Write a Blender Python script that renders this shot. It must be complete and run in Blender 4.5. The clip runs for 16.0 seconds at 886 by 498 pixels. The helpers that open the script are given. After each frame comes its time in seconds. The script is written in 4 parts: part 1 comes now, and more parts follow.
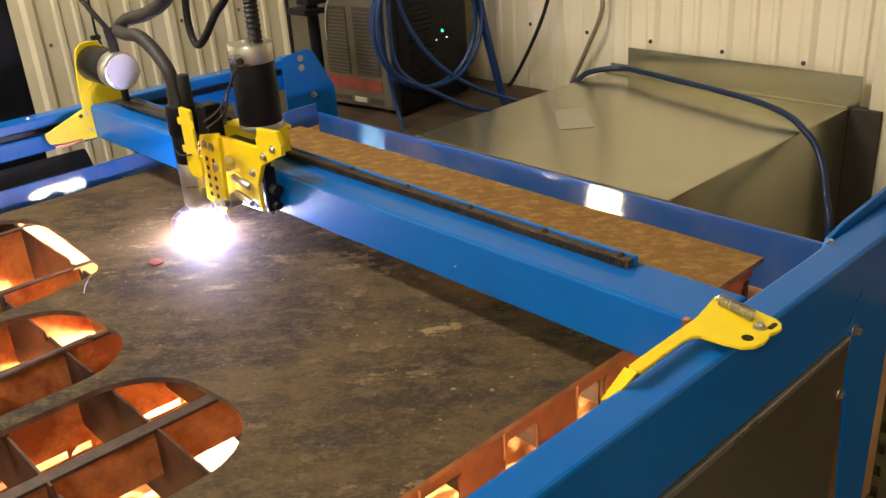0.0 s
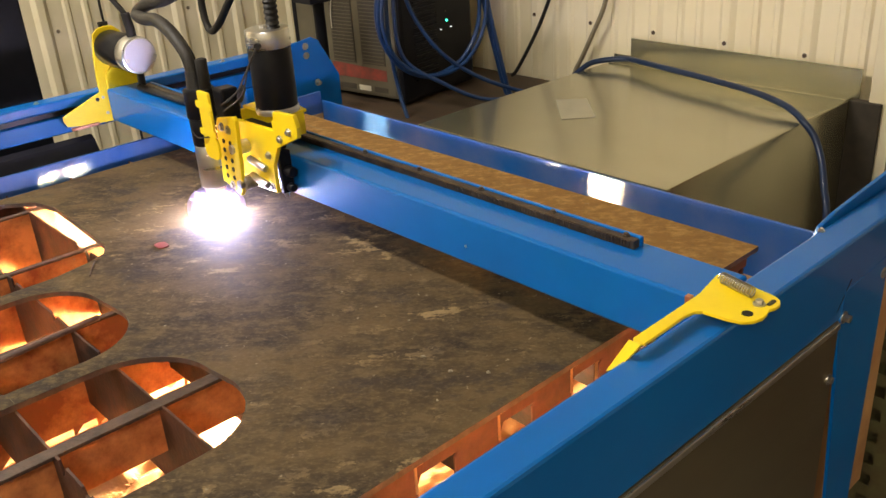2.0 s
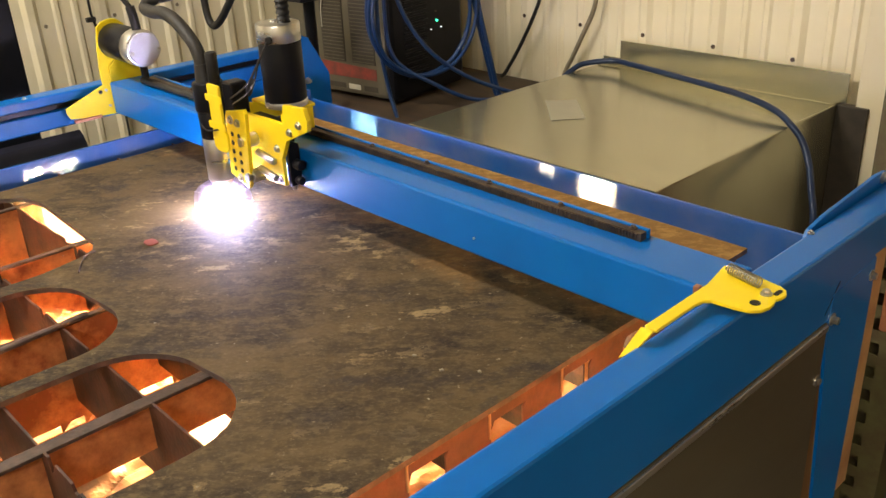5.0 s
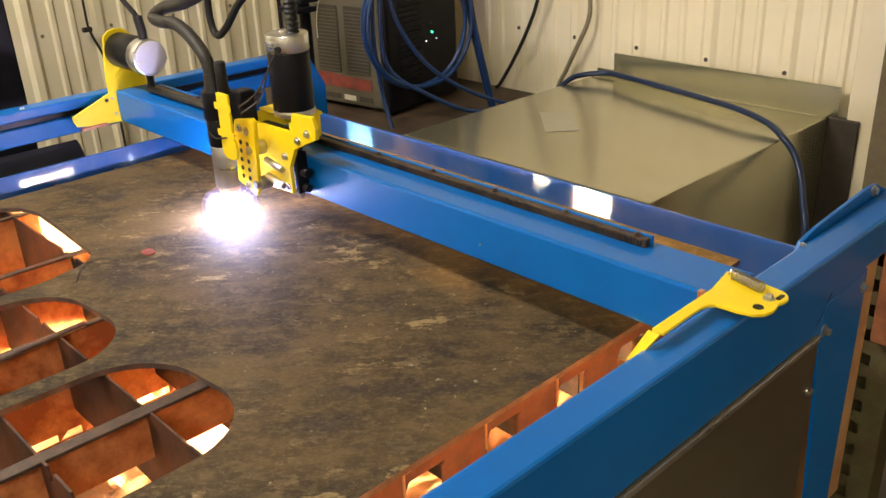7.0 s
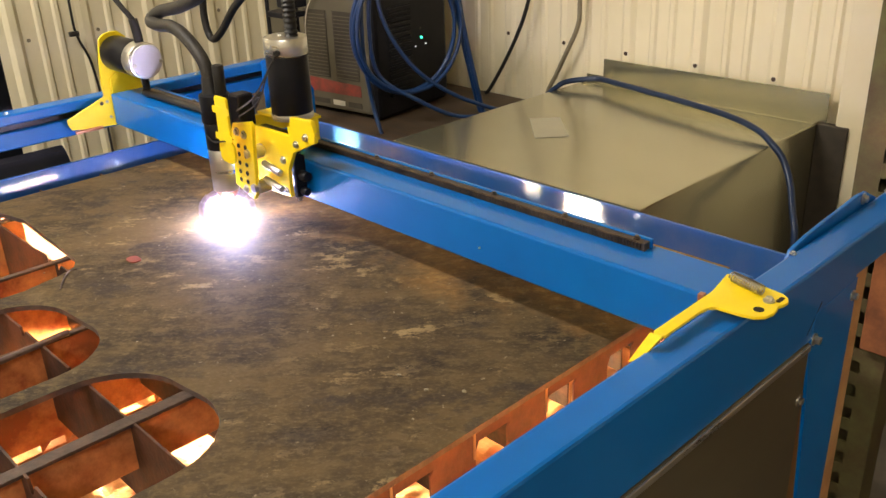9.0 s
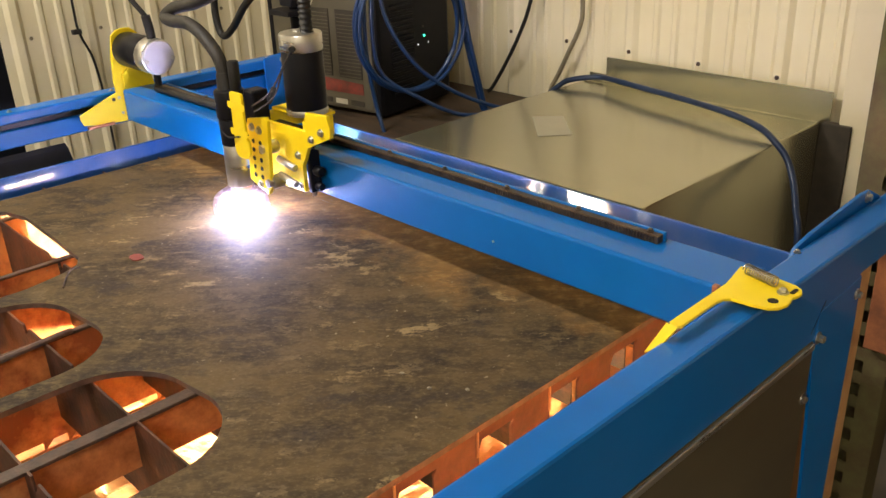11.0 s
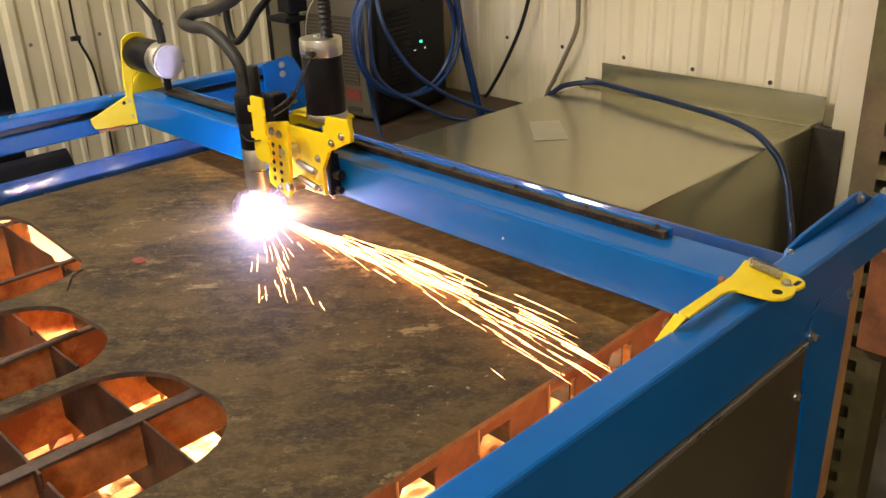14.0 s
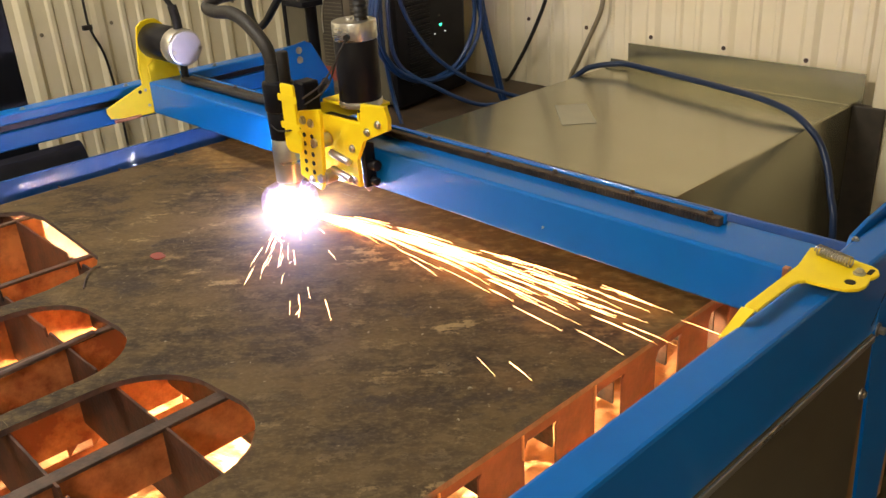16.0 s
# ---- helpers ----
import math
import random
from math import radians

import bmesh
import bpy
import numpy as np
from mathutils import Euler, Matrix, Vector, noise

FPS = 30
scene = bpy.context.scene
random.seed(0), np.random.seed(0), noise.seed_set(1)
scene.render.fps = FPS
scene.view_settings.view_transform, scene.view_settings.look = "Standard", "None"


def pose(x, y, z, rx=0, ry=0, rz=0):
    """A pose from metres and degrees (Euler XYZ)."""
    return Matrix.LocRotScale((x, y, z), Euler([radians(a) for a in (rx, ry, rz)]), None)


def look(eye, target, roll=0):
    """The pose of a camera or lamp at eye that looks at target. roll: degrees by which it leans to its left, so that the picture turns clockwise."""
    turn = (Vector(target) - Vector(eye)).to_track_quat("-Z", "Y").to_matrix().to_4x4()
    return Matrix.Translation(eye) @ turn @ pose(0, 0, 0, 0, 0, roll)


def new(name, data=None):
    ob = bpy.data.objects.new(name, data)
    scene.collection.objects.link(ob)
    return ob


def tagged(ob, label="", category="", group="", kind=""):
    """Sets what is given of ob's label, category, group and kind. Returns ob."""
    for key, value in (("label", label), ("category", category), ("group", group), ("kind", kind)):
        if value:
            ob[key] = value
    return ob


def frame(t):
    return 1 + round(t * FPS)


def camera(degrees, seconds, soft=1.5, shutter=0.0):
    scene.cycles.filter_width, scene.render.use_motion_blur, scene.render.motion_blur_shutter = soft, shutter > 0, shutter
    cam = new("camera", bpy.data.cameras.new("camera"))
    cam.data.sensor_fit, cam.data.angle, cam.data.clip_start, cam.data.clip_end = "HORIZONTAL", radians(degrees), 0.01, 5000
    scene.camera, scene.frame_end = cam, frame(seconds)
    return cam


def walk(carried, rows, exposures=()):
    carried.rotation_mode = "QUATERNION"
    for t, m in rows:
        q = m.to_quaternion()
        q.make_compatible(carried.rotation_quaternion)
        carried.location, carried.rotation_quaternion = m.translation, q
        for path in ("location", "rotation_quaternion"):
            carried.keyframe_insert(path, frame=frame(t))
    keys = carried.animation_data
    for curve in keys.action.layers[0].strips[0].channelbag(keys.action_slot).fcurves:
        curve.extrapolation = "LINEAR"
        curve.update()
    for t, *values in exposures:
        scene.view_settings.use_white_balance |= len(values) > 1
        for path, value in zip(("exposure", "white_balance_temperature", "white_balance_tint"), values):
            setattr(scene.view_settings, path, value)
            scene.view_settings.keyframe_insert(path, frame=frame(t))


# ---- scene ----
cam = camera(52.9, 16.0)
PATH = [
    (0, (1.795, 0.062, 1.392), (0.433, 1.275, 0.569), -4.2),
    (0.5, (1.794, 0.058, 1.392), (0.438, 1.258, 0.544), -3.9),
    (1, (1.804, 0.058, 1.395), (0.446, 1.26, 0.552), -3.9),
    (1.5, (1.812, 0.054, 1.396), (0.449, 1.253, 0.555), -4.0),
    (2, (1.818, 0.05, 1.396), (0.456, 1.248, 0.554), -3.8),
    (2.5, (1.821, 0.046, 1.395), (0.463, 1.249, 0.552), -3.6),
    (3, (1.814, 0.047, 1.395), (0.461, 1.252, 0.548), -3.3),
    (3.5, (1.812, 0.052, 1.395), (0.468, 1.262, 0.542), -3.1),
    (4, (1.812, 0.05, 1.394), (0.469, 1.263, 0.543), -3.1),
    (6.5, (1.818, 0.034, 1.401), (0.482, 1.269, 0.573), -2.5),
    (7, (1.818, 0.033, 1.402), (0.482, 1.273, 0.578), -2.5),
    (7.5, (1.818, 0.036, 1.402), (0.486, 1.282, 0.581), -2.4),
    (8, (1.817, 0.039, 1.402), (0.491, 1.293, 0.584), -2.3),
    (8.5, (1.813, 0.041, 1.401), (0.486, 1.298, 0.587), -2.3),
    (9, (1.811, 0.043, 1.402), (0.488, 1.302, 0.586), -2.2),
    (11.5, (1.809, 0.042, 1.401), (0.484, 1.296, 0.582), -2.2),
    (12, (1.812, 0.04, 1.403), (0.488, 1.297, 0.587), -2.2),
    (12.5, (1.819, 0.036, 1.404), (0.495, 1.296, 0.592), -2.2),
    (13, (1.825, 0.028, 1.406), (0.5, 1.292, 0.6), -2.2),
    (13.5, (1.822, 0.023, 1.404), (0.498, 1.286, 0.598), -2.2),
    (14, (1.819, 0.023, 1.404), (0.498, 1.29, 0.597), -2.2),
    (14.5, (1.811, 0.029, 1.401), (0.49, 1.292, 0.588), -2.4),
    (15, (1.798, 0.035, 1.395), (0.475, 1.288, 0.571), -2.7),
    (15.5, (1.784, 0.043, 1.392), (0.453, 1.284, 0.562), -3.0),
    (16, (1.751, 0.049, 1.383), (0.417, 1.284, 0.551), -3.4),
]
walk(cam, [(t, look(eye, target, roll)) for t, eye, target, roll in PATH], [(0, -0.14), (2, -0.1), (3.5, -0.2), (4.2, -0.08), (6.5, 0.02), (9, 0.02), (11.5, -0.09), (12, -0.03), (12.5, 0.0), (13, -0.16), (13.5, -0.22), (14.5, -0.26), (15, -0.28), (16, -0.26)])

# ---- light ----
world = bpy.data.worlds.new("world")
world.use_nodes = True
scene.world = world
world.node_tree.nodes["Background"].inputs[0].default_value = (0.9, 0.85, 0.75, 1)
world.node_tree.nodes["Background"].inputs[1].default_value = 0.02
# both ceiling lamps are unseen additions, placed by how the shading falls
LAMPS = [(-0.15, -0.35, 2.93, 90), (2.7, -2.0, 2.93, 86)]
WARM = (0.98, 0.91, 0.81)
for lx, ly, lz, watts in LAMPS:
    ld = bpy.data.lights.new("added_area_light", "AREA")
    ld.shape, ld.size, ld.size_y, ld.energy, ld.color = "RECTANGLE", 1.2, 0.25, watts, WARM
    lo = new("added_area_light", ld)
    lo.matrix_world = pose(lx, ly, lz - 0.075)


# ---- materials ----
def nodes_of(name):
    m = bpy.data.materials.new(name)
    m.use_nodes = True
    return m, m.node_tree.nodes, m.node_tree.links, m.node_tree.nodes["Principled BSDF"]


def mat(name, c1, c2=None, rough=0.5, metal=0.0, scale=20.0, bump=0.1, fine=200.0, coat=0.0, stretch=(1, 1, 1), rvar=0.12, lo=0.35, hi=0.65, spec=0.5):
    """Two-scale surface: broad mottling between two colours, fine grain in bump and gloss."""
    m, n, l, b = nodes_of(name)
    c2 = c2 or tuple(v * 0.75 for v in c1)
    tc = n.new("ShaderNodeTexCoord")
    mp = n.new("ShaderNodeMapping")
    mp.inputs["Scale"].default_value = stretch
    l.new(tc.outputs["Object"], mp.inputs[0])
    big = n.new("ShaderNodeTexNoise")
    big.inputs["Scale"].default_value, big.inputs["Detail"].default_value, big.inputs["Roughness"].default_value = scale, 6, 0.65
    l.new(mp.outputs[0], big.inputs["Vector"])
    small = n.new("ShaderNodeTexNoise")
    small.inputs["Scale"].default_value, small.inputs["Detail"].default_value = fine, 3
    l.new(mp.outputs[0], small.inputs["Vector"])
    ramp = n.new("ShaderNodeValToRGB")
    ramp.color_ramp.elements[0].position, ramp.color_ramp.elements[1].position = lo, hi
    ramp.color_ramp.elements[0].color, ramp.color_ramp.elements[1].color = (*c2, 1), (*c1, 1)
    l.new(big.outputs["Fac"], ramp.inputs[0])
    l.new(ramp.outputs[0], b.inputs["Base Color"])
    rr = n.new("ShaderNodeMapRange")
    rr.inputs["To Min"].default_value, rr.inputs["To Max"].default_value = max(0.03, rough - rvar), min(1, rough + rvar)
    l.new(big.outputs["Fac"], rr.inputs[0])
    l.new(rr.outputs[0], b.inputs["Roughness"])
    b.inputs["Metallic"].default_value = metal
    b.inputs["Coat Weight"].default_value = coat
    b.inputs["Specular IOR Level"].default_value = spec
    b.inputs["Coat Roughness"].default_value = 0.02
    if bump:
        bp = n.new("ShaderNodeBump")
        bp.inputs["Strength"].default_value, bp.inputs["Distance"].default_value = bump, 0.002
        l.new(small.outputs["Fac"], bp.inputs["Height"])
        l.new(bp.outputs[0], b.inputs["Normal"])
    return m


def glow(name, color, strength):
    m, n, l, b = nodes_of(name)
    b.inputs["Base Color"].default_value = (*color, 1)
    b.inputs["Emission Color"].default_value = (*color, 1)
    b.inputs["Emission Strength"].default_value = strength
    return m


def plate_material():
    """Hot-rolled steel: dark scale, tan rust bloom in streaky patches, pale scratches."""
    m, n, l, b = nodes_of("mill_scale_steel")
    tc = n.new("ShaderNodeTexCoord")
    turn = n.new("ShaderNodeMapping")
    turn.inputs["Rotation"].default_value = (0, 0, radians(-46))
    l.new(tc.outputs["Object"], turn.inputs[0])
    def noise_at(scale, detail, stretch=(1, 1, 1), rough=0.6):
        mp = n.new("ShaderNodeMapping")
        mp.inputs["Scale"].default_value = stretch
        t = n.new("ShaderNodeTexNoise")
        t.inputs["Scale"].default_value, t.inputs["Detail"].default_value, t.inputs["Roughness"].default_value = scale, detail, rough
        l.new(turn.outputs[0], mp.inputs[0])
        l.new(mp.outputs[0], t.inputs["Vector"])
        return t.outputs["Fac"]
    def ramp(src, p0, p1, c0=(0, 0, 0), c1=(1, 1, 1)):
        r = n.new("ShaderNodeValToRGB")
        r.color_ramp.elements[0].position, r.color_ramp.elements[1].position = p0, p1
        r.color_ramp.elements[0].color, r.color_ramp.elements[1].color = (*c0, 1), (*c1, 1)
        l.new(src, r.inputs[0])
        return r.outputs[0]
    def mix(fac, a, c):
        x = n.new("ShaderNodeMix")
        x.data_type = "RGBA"
        l.new(fac, x.inputs["Factor"])
        for s, v in ((x.inputs["A"], a), (x.inputs["B"], c)):
            if isinstance(v, tuple):
                s.default_value = (*v, 1)
            else:
                l.new(v, s)
        return x.outputs["Result"]
    base = ramp(noise_at(5, 10, (1, 1.5, 1), 0.68), 0.40, 0.60, (0.026, 0.018, 0.012), (0.100, 0.066, 0.028))
    grain = ramp(noise_at(30, 9, (1, 1.7, 1), 0.7), 0.48, 0.64)
    col = mix(grain, base, (0.110, 0.076, 0.035))
    flake = ramp(noise_at(15, 12, (1.0, 1.6, 1), 0.74), 0.555, 0.61)
    patch = n.new("ShaderNodeMath")
    patch.operation = "MULTIPLY"
    l.new(flake, patch.inputs[0])
    l.new(ramp(noise_at(3.2, 6), 0.38, 0.52), patch.inputs[1])
    col = mix(patch.outputs[0], col, (0.27, 0.19, 0.088))
    dark = ramp(noise_at(7.5, 10, (1, 1.6, 1), 0.7), 0.53, 0.62)
    col = mix(dark, col, (0.040, 0.029, 0.021))
    # warm reflected light, painted as rusty orange toward the back edge
    sep = n.new("ShaderNodeSeparateXYZ")
    l.new(tc.outputs["Object"], sep.inputs[0])
    wob = n.new("ShaderNodeMath")
    wob.operation = "MULTIPLY_ADD"
    l.new(noise_at(9, 8), wob.inputs[0])
    wob.inputs[1].default_value = 0.35
    off = n.new("ShaderNodeMath")
    off.operation, off.inputs[1].default_value = "SUBTRACT", 0.6
    l.new(sep.outputs["Y"], off.inputs[0])
    l.new(off.outputs[0], wob.inputs[2])
    # mask for the painted warm light, strongest at the back
    rusty = ramp(wob.outputs[0], 0.44, 0.56, (0, 0, 0), (0.85, 0.85, 0.85))
    col = mix(rusty, col, mix(grain, (0.26, 0.135, 0.036), (0.44, 0.25, 0.075)))
    speck = ramp(noise_at(85, 4), 0.66, 0.74)
    col = mix(speck, col, (0.27, 0.22, 0.14))
    col = mix(ramp(noise_at(130, 6, (1, 1.4, 1), 0.7), 0.50, 0.68, (0, 0, 0), (0.28, 0.28, 0.28)), col, (0.22, 0.165, 0.085))
    col = mix(ramp(noise_at(55, 7, (1, 1.3, 1), 0.7), 0.54, 0.66, (0, 0, 0), (0.28, 0.28, 0.28)), col, (0.036, 0.027, 0.018))
    # pale scratches
    for ang, sc in ((0.6, 3.0), (-0.9, 2.3)):
        mp = n.new("ShaderNodeMapping")
        mp.inputs["Rotation"].default_value = (0, 0, ang)
        mp.inputs["Scale"].default_value = (sc, 90, 1)
        t = n.new("ShaderNodeTexNoise")
        t.inputs["Scale"].default_value, t.inputs["Detail"].default_value = 1.6, 2
        l.new(tc.outputs["Object"], mp.inputs[0])
        l.new(mp.outputs[0], t.inputs["Vector"])
        col = mix(ramp(t.outputs["Fac"], 0.745, 0.80), col, (0.26, 0.21, 0.13))
    l.new(col, b.inputs["Base Color"])
    rr = n.new("ShaderNodeMapRange")
    rr.inputs["To Min"].default_value, rr.inputs["To Max"].default_value = 0.68, 0.92
    l.new(noise_at(9, 5), rr.inputs[0])
    l.new(rr.outputs[0], b.inputs["Roughness"])
    b.inputs["Metallic"].default_value = 0.12
    bp = n.new("ShaderNodeBump")
    b.inputs["Specular IOR Level"].default_value = 0.22
    bp.inputs["Strength"].default_value, bp.inputs["Distance"].default_value = 0.25, 0.0015
    l.new(noise_at(60, 6), bp.inputs["Height"])
    l.new(bp.outputs[0], b.inputs["Normal"])
    return m


def mottled_blue():
    """Blue enamel with a pale uneven film, added to whiten overexposed light patches."""
    m, n, l, b = nodes_of("mottled_blue_enamel")
    tc, t, r, mx_ = n.new("ShaderNodeTexCoord"), n.new("ShaderNodeTexNoise"), n.new("ShaderNodeValToRGB"), n.new("ShaderNodeMix")
    t.inputs["Scale"].default_value, t.inputs["Detail"].default_value, t.inputs["Roughness"].default_value = 11, 8, 0.65
    l.new(tc.outputs["Object"], t.inputs["Vector"])
    r.color_ramp.elements[0].position, r.color_ramp.elements[1].position = 0.36, 0.68
    r.color_ramp.elements[0].color, r.color_ramp.elements[1].color = (0.0, 0.0, 0.0, 1), (0.15, 0.15, 0.15, 1)
    l.new(t.outputs["Fac"], r.inputs[0])
    mx_.data_type = "RGBA"
    mx_.inputs["A"].default_value, mx_.inputs["B"].default_value = (0.001, 0.072, 0.275, 1), (0.36, 0.27, 0.24, 1)
    l.new(r.outputs[0], mx_.inputs["Factor"])
    l.new(mx_.outputs["Result"], b.inputs["Base Color"])
    b.inputs["Roughness"].default_value = 0.4
    b.inputs["Coat Weight"].default_value = 0.2
    b.inputs["Coat Roughness"].default_value = 0.06
    return m


BLUE = mat("blue_enamel", (0.001, 0.128, 0.46), (0.001, 0.110, 0.40), 0.36, 0, 5, 0.015, 350, coat=0.38, rvar=0.06, spec=0.2)
MOTTLED = mottled_blue()
YELLOW = mat("yellow_powder_coat", (0.92, 0.70, 0.010), (0.86, 0.62, 0.008), 0.36, 0, 12, 0.08, 600, coat=0.2)
PLATE = plate_material()
SLAT = mat("rusty_slat_steel", (0.72, 0.33, 0.12), (0.24, 0.07, 0.028), 0.55, 0.2, 9, 0.3, 120, lo=0.40, hi=0.62)
DROSS = mat("charred_dross", (0.092, 0.056, 0.039), (0.042, 0.027, 0.021), 0.6, 0.2, 40, 0.5, 160)
# charring, darkened further for the slats' unlit faces
SLATD = mat("charred_slat_steel", (0.12, 0.048, 0.025), (0.018, 0.012, 0.010), 0.55, 0.2, 11, 0.35, 140, lo=0.42, hi=0.66)
CUT = mat("cut_steel_edge", (0.20, 0.15, 0.13), (0.10, 0.075, 0.07), 0.45, 0.6, 30, 0.3, 200)
EDGE = mat("rust_brown_plate", (0.20, 0.080, 0.044), (0.085, 0.036, 0.023), 0.6, 0.1, 12, 0.3, 120)
PAN = mat("rusty_bin", (0.68, 0.42, 0.20), (0.45, 0.22, 0.10), 0.5, 0.2, 6, 0.2, 90)
GALV = mat("galvanised_sheet", (0.50, 0.475, 0.345), (0.44, 0.42, 0.30), 0.21, 0.86, 7, 0.012, 60, rvar=0.05)
STAIN = mat("brushed_stainless", (0.34, 0.30, 0.22), (0.31, 0.27, 0.20), 0.36, 0.9, 3, 0.0, 200, stretch=(1, 1, 6), rvar=0.05)
WALL = mat("cream_wall_steel", (0.80, 0.725, 0.52), (0.75, 0.665, 0.455), 0.42, 0, 2.2, 0.03, 120)
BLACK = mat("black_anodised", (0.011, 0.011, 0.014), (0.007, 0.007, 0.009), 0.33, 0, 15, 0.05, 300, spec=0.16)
RUBBER = mat("black_rubber", (0.022, 0.020, 0.019), (0.014, 0.013, 0.012), 0.5, 0, 30, 0.25, 250, spec=0.3)
HOSEG = mat("grey_black_sleeve", (0.040, 0.035, 0.030), (0.020, 0.018, 0.016), 0.55, 0, 40, 0.5, 320, spec=0.3)
ALU = mat("machined_aluminium", (0.72, 0.71, 0.69), (0.62, 0.61, 0.59), 0.30, 0.95, 8, 0.05, 300, stretch=(1, 1, 8))
STEEL = mat("zinc_steel", (0.60, 0.58, 0.54), (0.45, 0.43, 0.40), 0.32, 0.95, 40, 0.1, 300)
RACKM = mat("oily_rack_steel", (0.16, 0.11, 0.075), (0.07, 0.05, 0.04), 0.42, 0.7, 30, 0.2, 300)
WHITEP = mat("pale_plastic", (0.52, 0.51, 0.57), (0.47, 0.46, 0.52), 0.4, 0, 10, 0.02, 200)
HOSEB = mat("blue_air_hose", (0.007, 0.036, 0.125), (0.004, 0.024, 0.085), 0.36, 0, 20, 0.08, 200)
BLACKHOSE = mat("navy_power_cord", (0.010, 0.030, 0.085), (0.008, 0.02, 0.06), 0.38, 0, 20, 0.08, 200)
BEIGE = mat("beige_machine_paint", (0.125, 0.108, 0.072), (0.095, 0.082, 0.055), 0.5, 0, 6, 0.08, 200)
GRILLE = mat("dark_vent_mesh", (0.06, 0.048, 0.034), (0.04, 0.033, 0.024), 0.6, 0, 30, 0.3, 400)
RED = mat("red_marking", (0.28, 0.045, 0.032), (0.13, 0.04, 0.03), 0.5, 0, 30, 0, 200)
WHITEM = mat("white_marking", (0.66, 0.62, 0.52), (0.55, 0.52, 0.44), 0.5, 0, 30, 0, 200)
WOOD = mat("oily_brown_board", (0.085, 0.055, 0.032), (0.035, 0.024, 0.016), 0.6, 0, 5, 0.2, 90, stretch=(1, 8, 1))
CONC = mat("concrete", (0.17, 0.145, 0.11), (0.10, 0.085, 0.065), 0.8, 0, 2.5, 0.3, 60)
OLIVE = mat("olive_rack_paint", (0.125, 0.115, 0.045), (0.085, 0.055, 0.028), 0.55, 0, 14, 0.2, 160)
RUST = mat("rust_orange_paint", (0.34, 0.12, 0.045), (0.17, 0.06, 0.028), 0.65, 0, 18, 0.3, 160)
CONDUIT = mat("dull_steel_conduit", (0.30, 0.255, 0.165), (0.22, 0.185, 0.12), 0.55, 0.35, 30, 0.3, 250)
COPPER = mat("copper", (0.75, 0.36, 0.22), (0.62, 0.28, 0.17), 0.35, 0.9, 30, 0.1, 200)
CLEAR = mat("white_ceiling_panel", (0.78, 0.76, 0.70), (0.72, 0.70, 0.64), 0.6, 0, 3, 0.05, 60)
ARC = glow("plasma_arc", (0.74, 0.69, 1.0), 660)
UNDER = glow("molten_jet", (1.0, 0.66, 0.34), 2800)
SPARK = glow("spark_glow", (1.0, 0.40, 0.15), 26)
HALO = glow("halo_needles", (0.80, 0.68, 1.0), 2)
LED = glow("green_led", (0.05, 1.0, 0.55), 4)
LEDW = glow("white_led", (0.9, 0.95, 1.0), 2)
TUBE = glow("lamp_diffuser", (1.0, 0.86, 0.62), 4)


# ---- mesh helpers ----
def part(name, bm, material, parent=None, label="", smooth=False):
    me = bpy.data.meshes.new(name)
    if smooth:
        for f in bm.faces:
            f.smooth = True
    bm.to_mesh(me)
    bm.free()
    for m in (material if isinstance(material, (list, tuple)) else [material]):
        me.materials.append(m)
    ob = new(name, me)
    if parent:
        ob.parent = parent
    if label:
        ob["label"] = label
    if smooth:
        me.set_sharp_from_angle(angle=radians(35))
    return ob


def thing(name, label, category, m=None, group="", kind=""):
    ob = new(name)
    ob.empty_display_size = 0.05
    if m is not None:
        ob.matrix_world = m
    return tagged(ob, label, category, group, kind)


def add_box(bm, x0, x1, y0, y1, z0, z1, bevel=0.0, m=None):
    g = bmesh.ops.create_cube(bm, size=1)
    vs = g["verts"]
    for v in vs:
        v.co = Vector(((x0 + x1) / 2 + v.co.x * (x1 - x0), (y0 + y1) / 2 + v.co.y * (y1 - y0), (z0 + z1) / 2 + v.co.z * (z1 - z0)))
    if bevel:
        es = list({e for v in vs for e in v.link_edges})
        r = bmesh.ops.bevel(bm, geom=es, offset=bevel, segments=2, affect="EDGES", profile=0.5)
        vs = list({v for f in r["faces"] for v in f.verts} | {v for v in vs if v.is_valid})
    if m is not None:
        bmesh.ops.transform(bm, matrix=m, verts=vs)
    return bm


def box(x0, x1, y0, y1, z0, z1, bevel=0.0, m=None):
    return add_box(bmesh.new(), x0, x1, y0, y1, z0, z1, bevel, m)


def add_cyl(bm, p, q, r, r2=None, seg=24, bevel=0.0):
    p, q = Vector(p), Vector(q)
    d = q - p
    m = Matrix.Translation((p + q) / 2) @ d.to_track_quat("Z", "Y").to_matrix().to_4x4()
    g = bmesh.ops.create_cone(bm, cap_ends=True, segments=seg, radius1=r, radius2=r if r2 is None else r2, depth=d.length, matrix=m)
    if bevel:
        es = [e for e in {e for v in g["verts"] for e in v.link_edges} if any(len(f.verts) > 4 for f in e.link_faces)]
        bmesh.ops.bevel(bm, geom=es, offset=bevel, segments=2, affect="EDGES", profile=0.5)
    return bm


def cyl(p, q, r, r2=None, seg=24, bevel=0.0):
    return add_cyl(bmesh.new(), p, q, r, r2, seg, bevel)


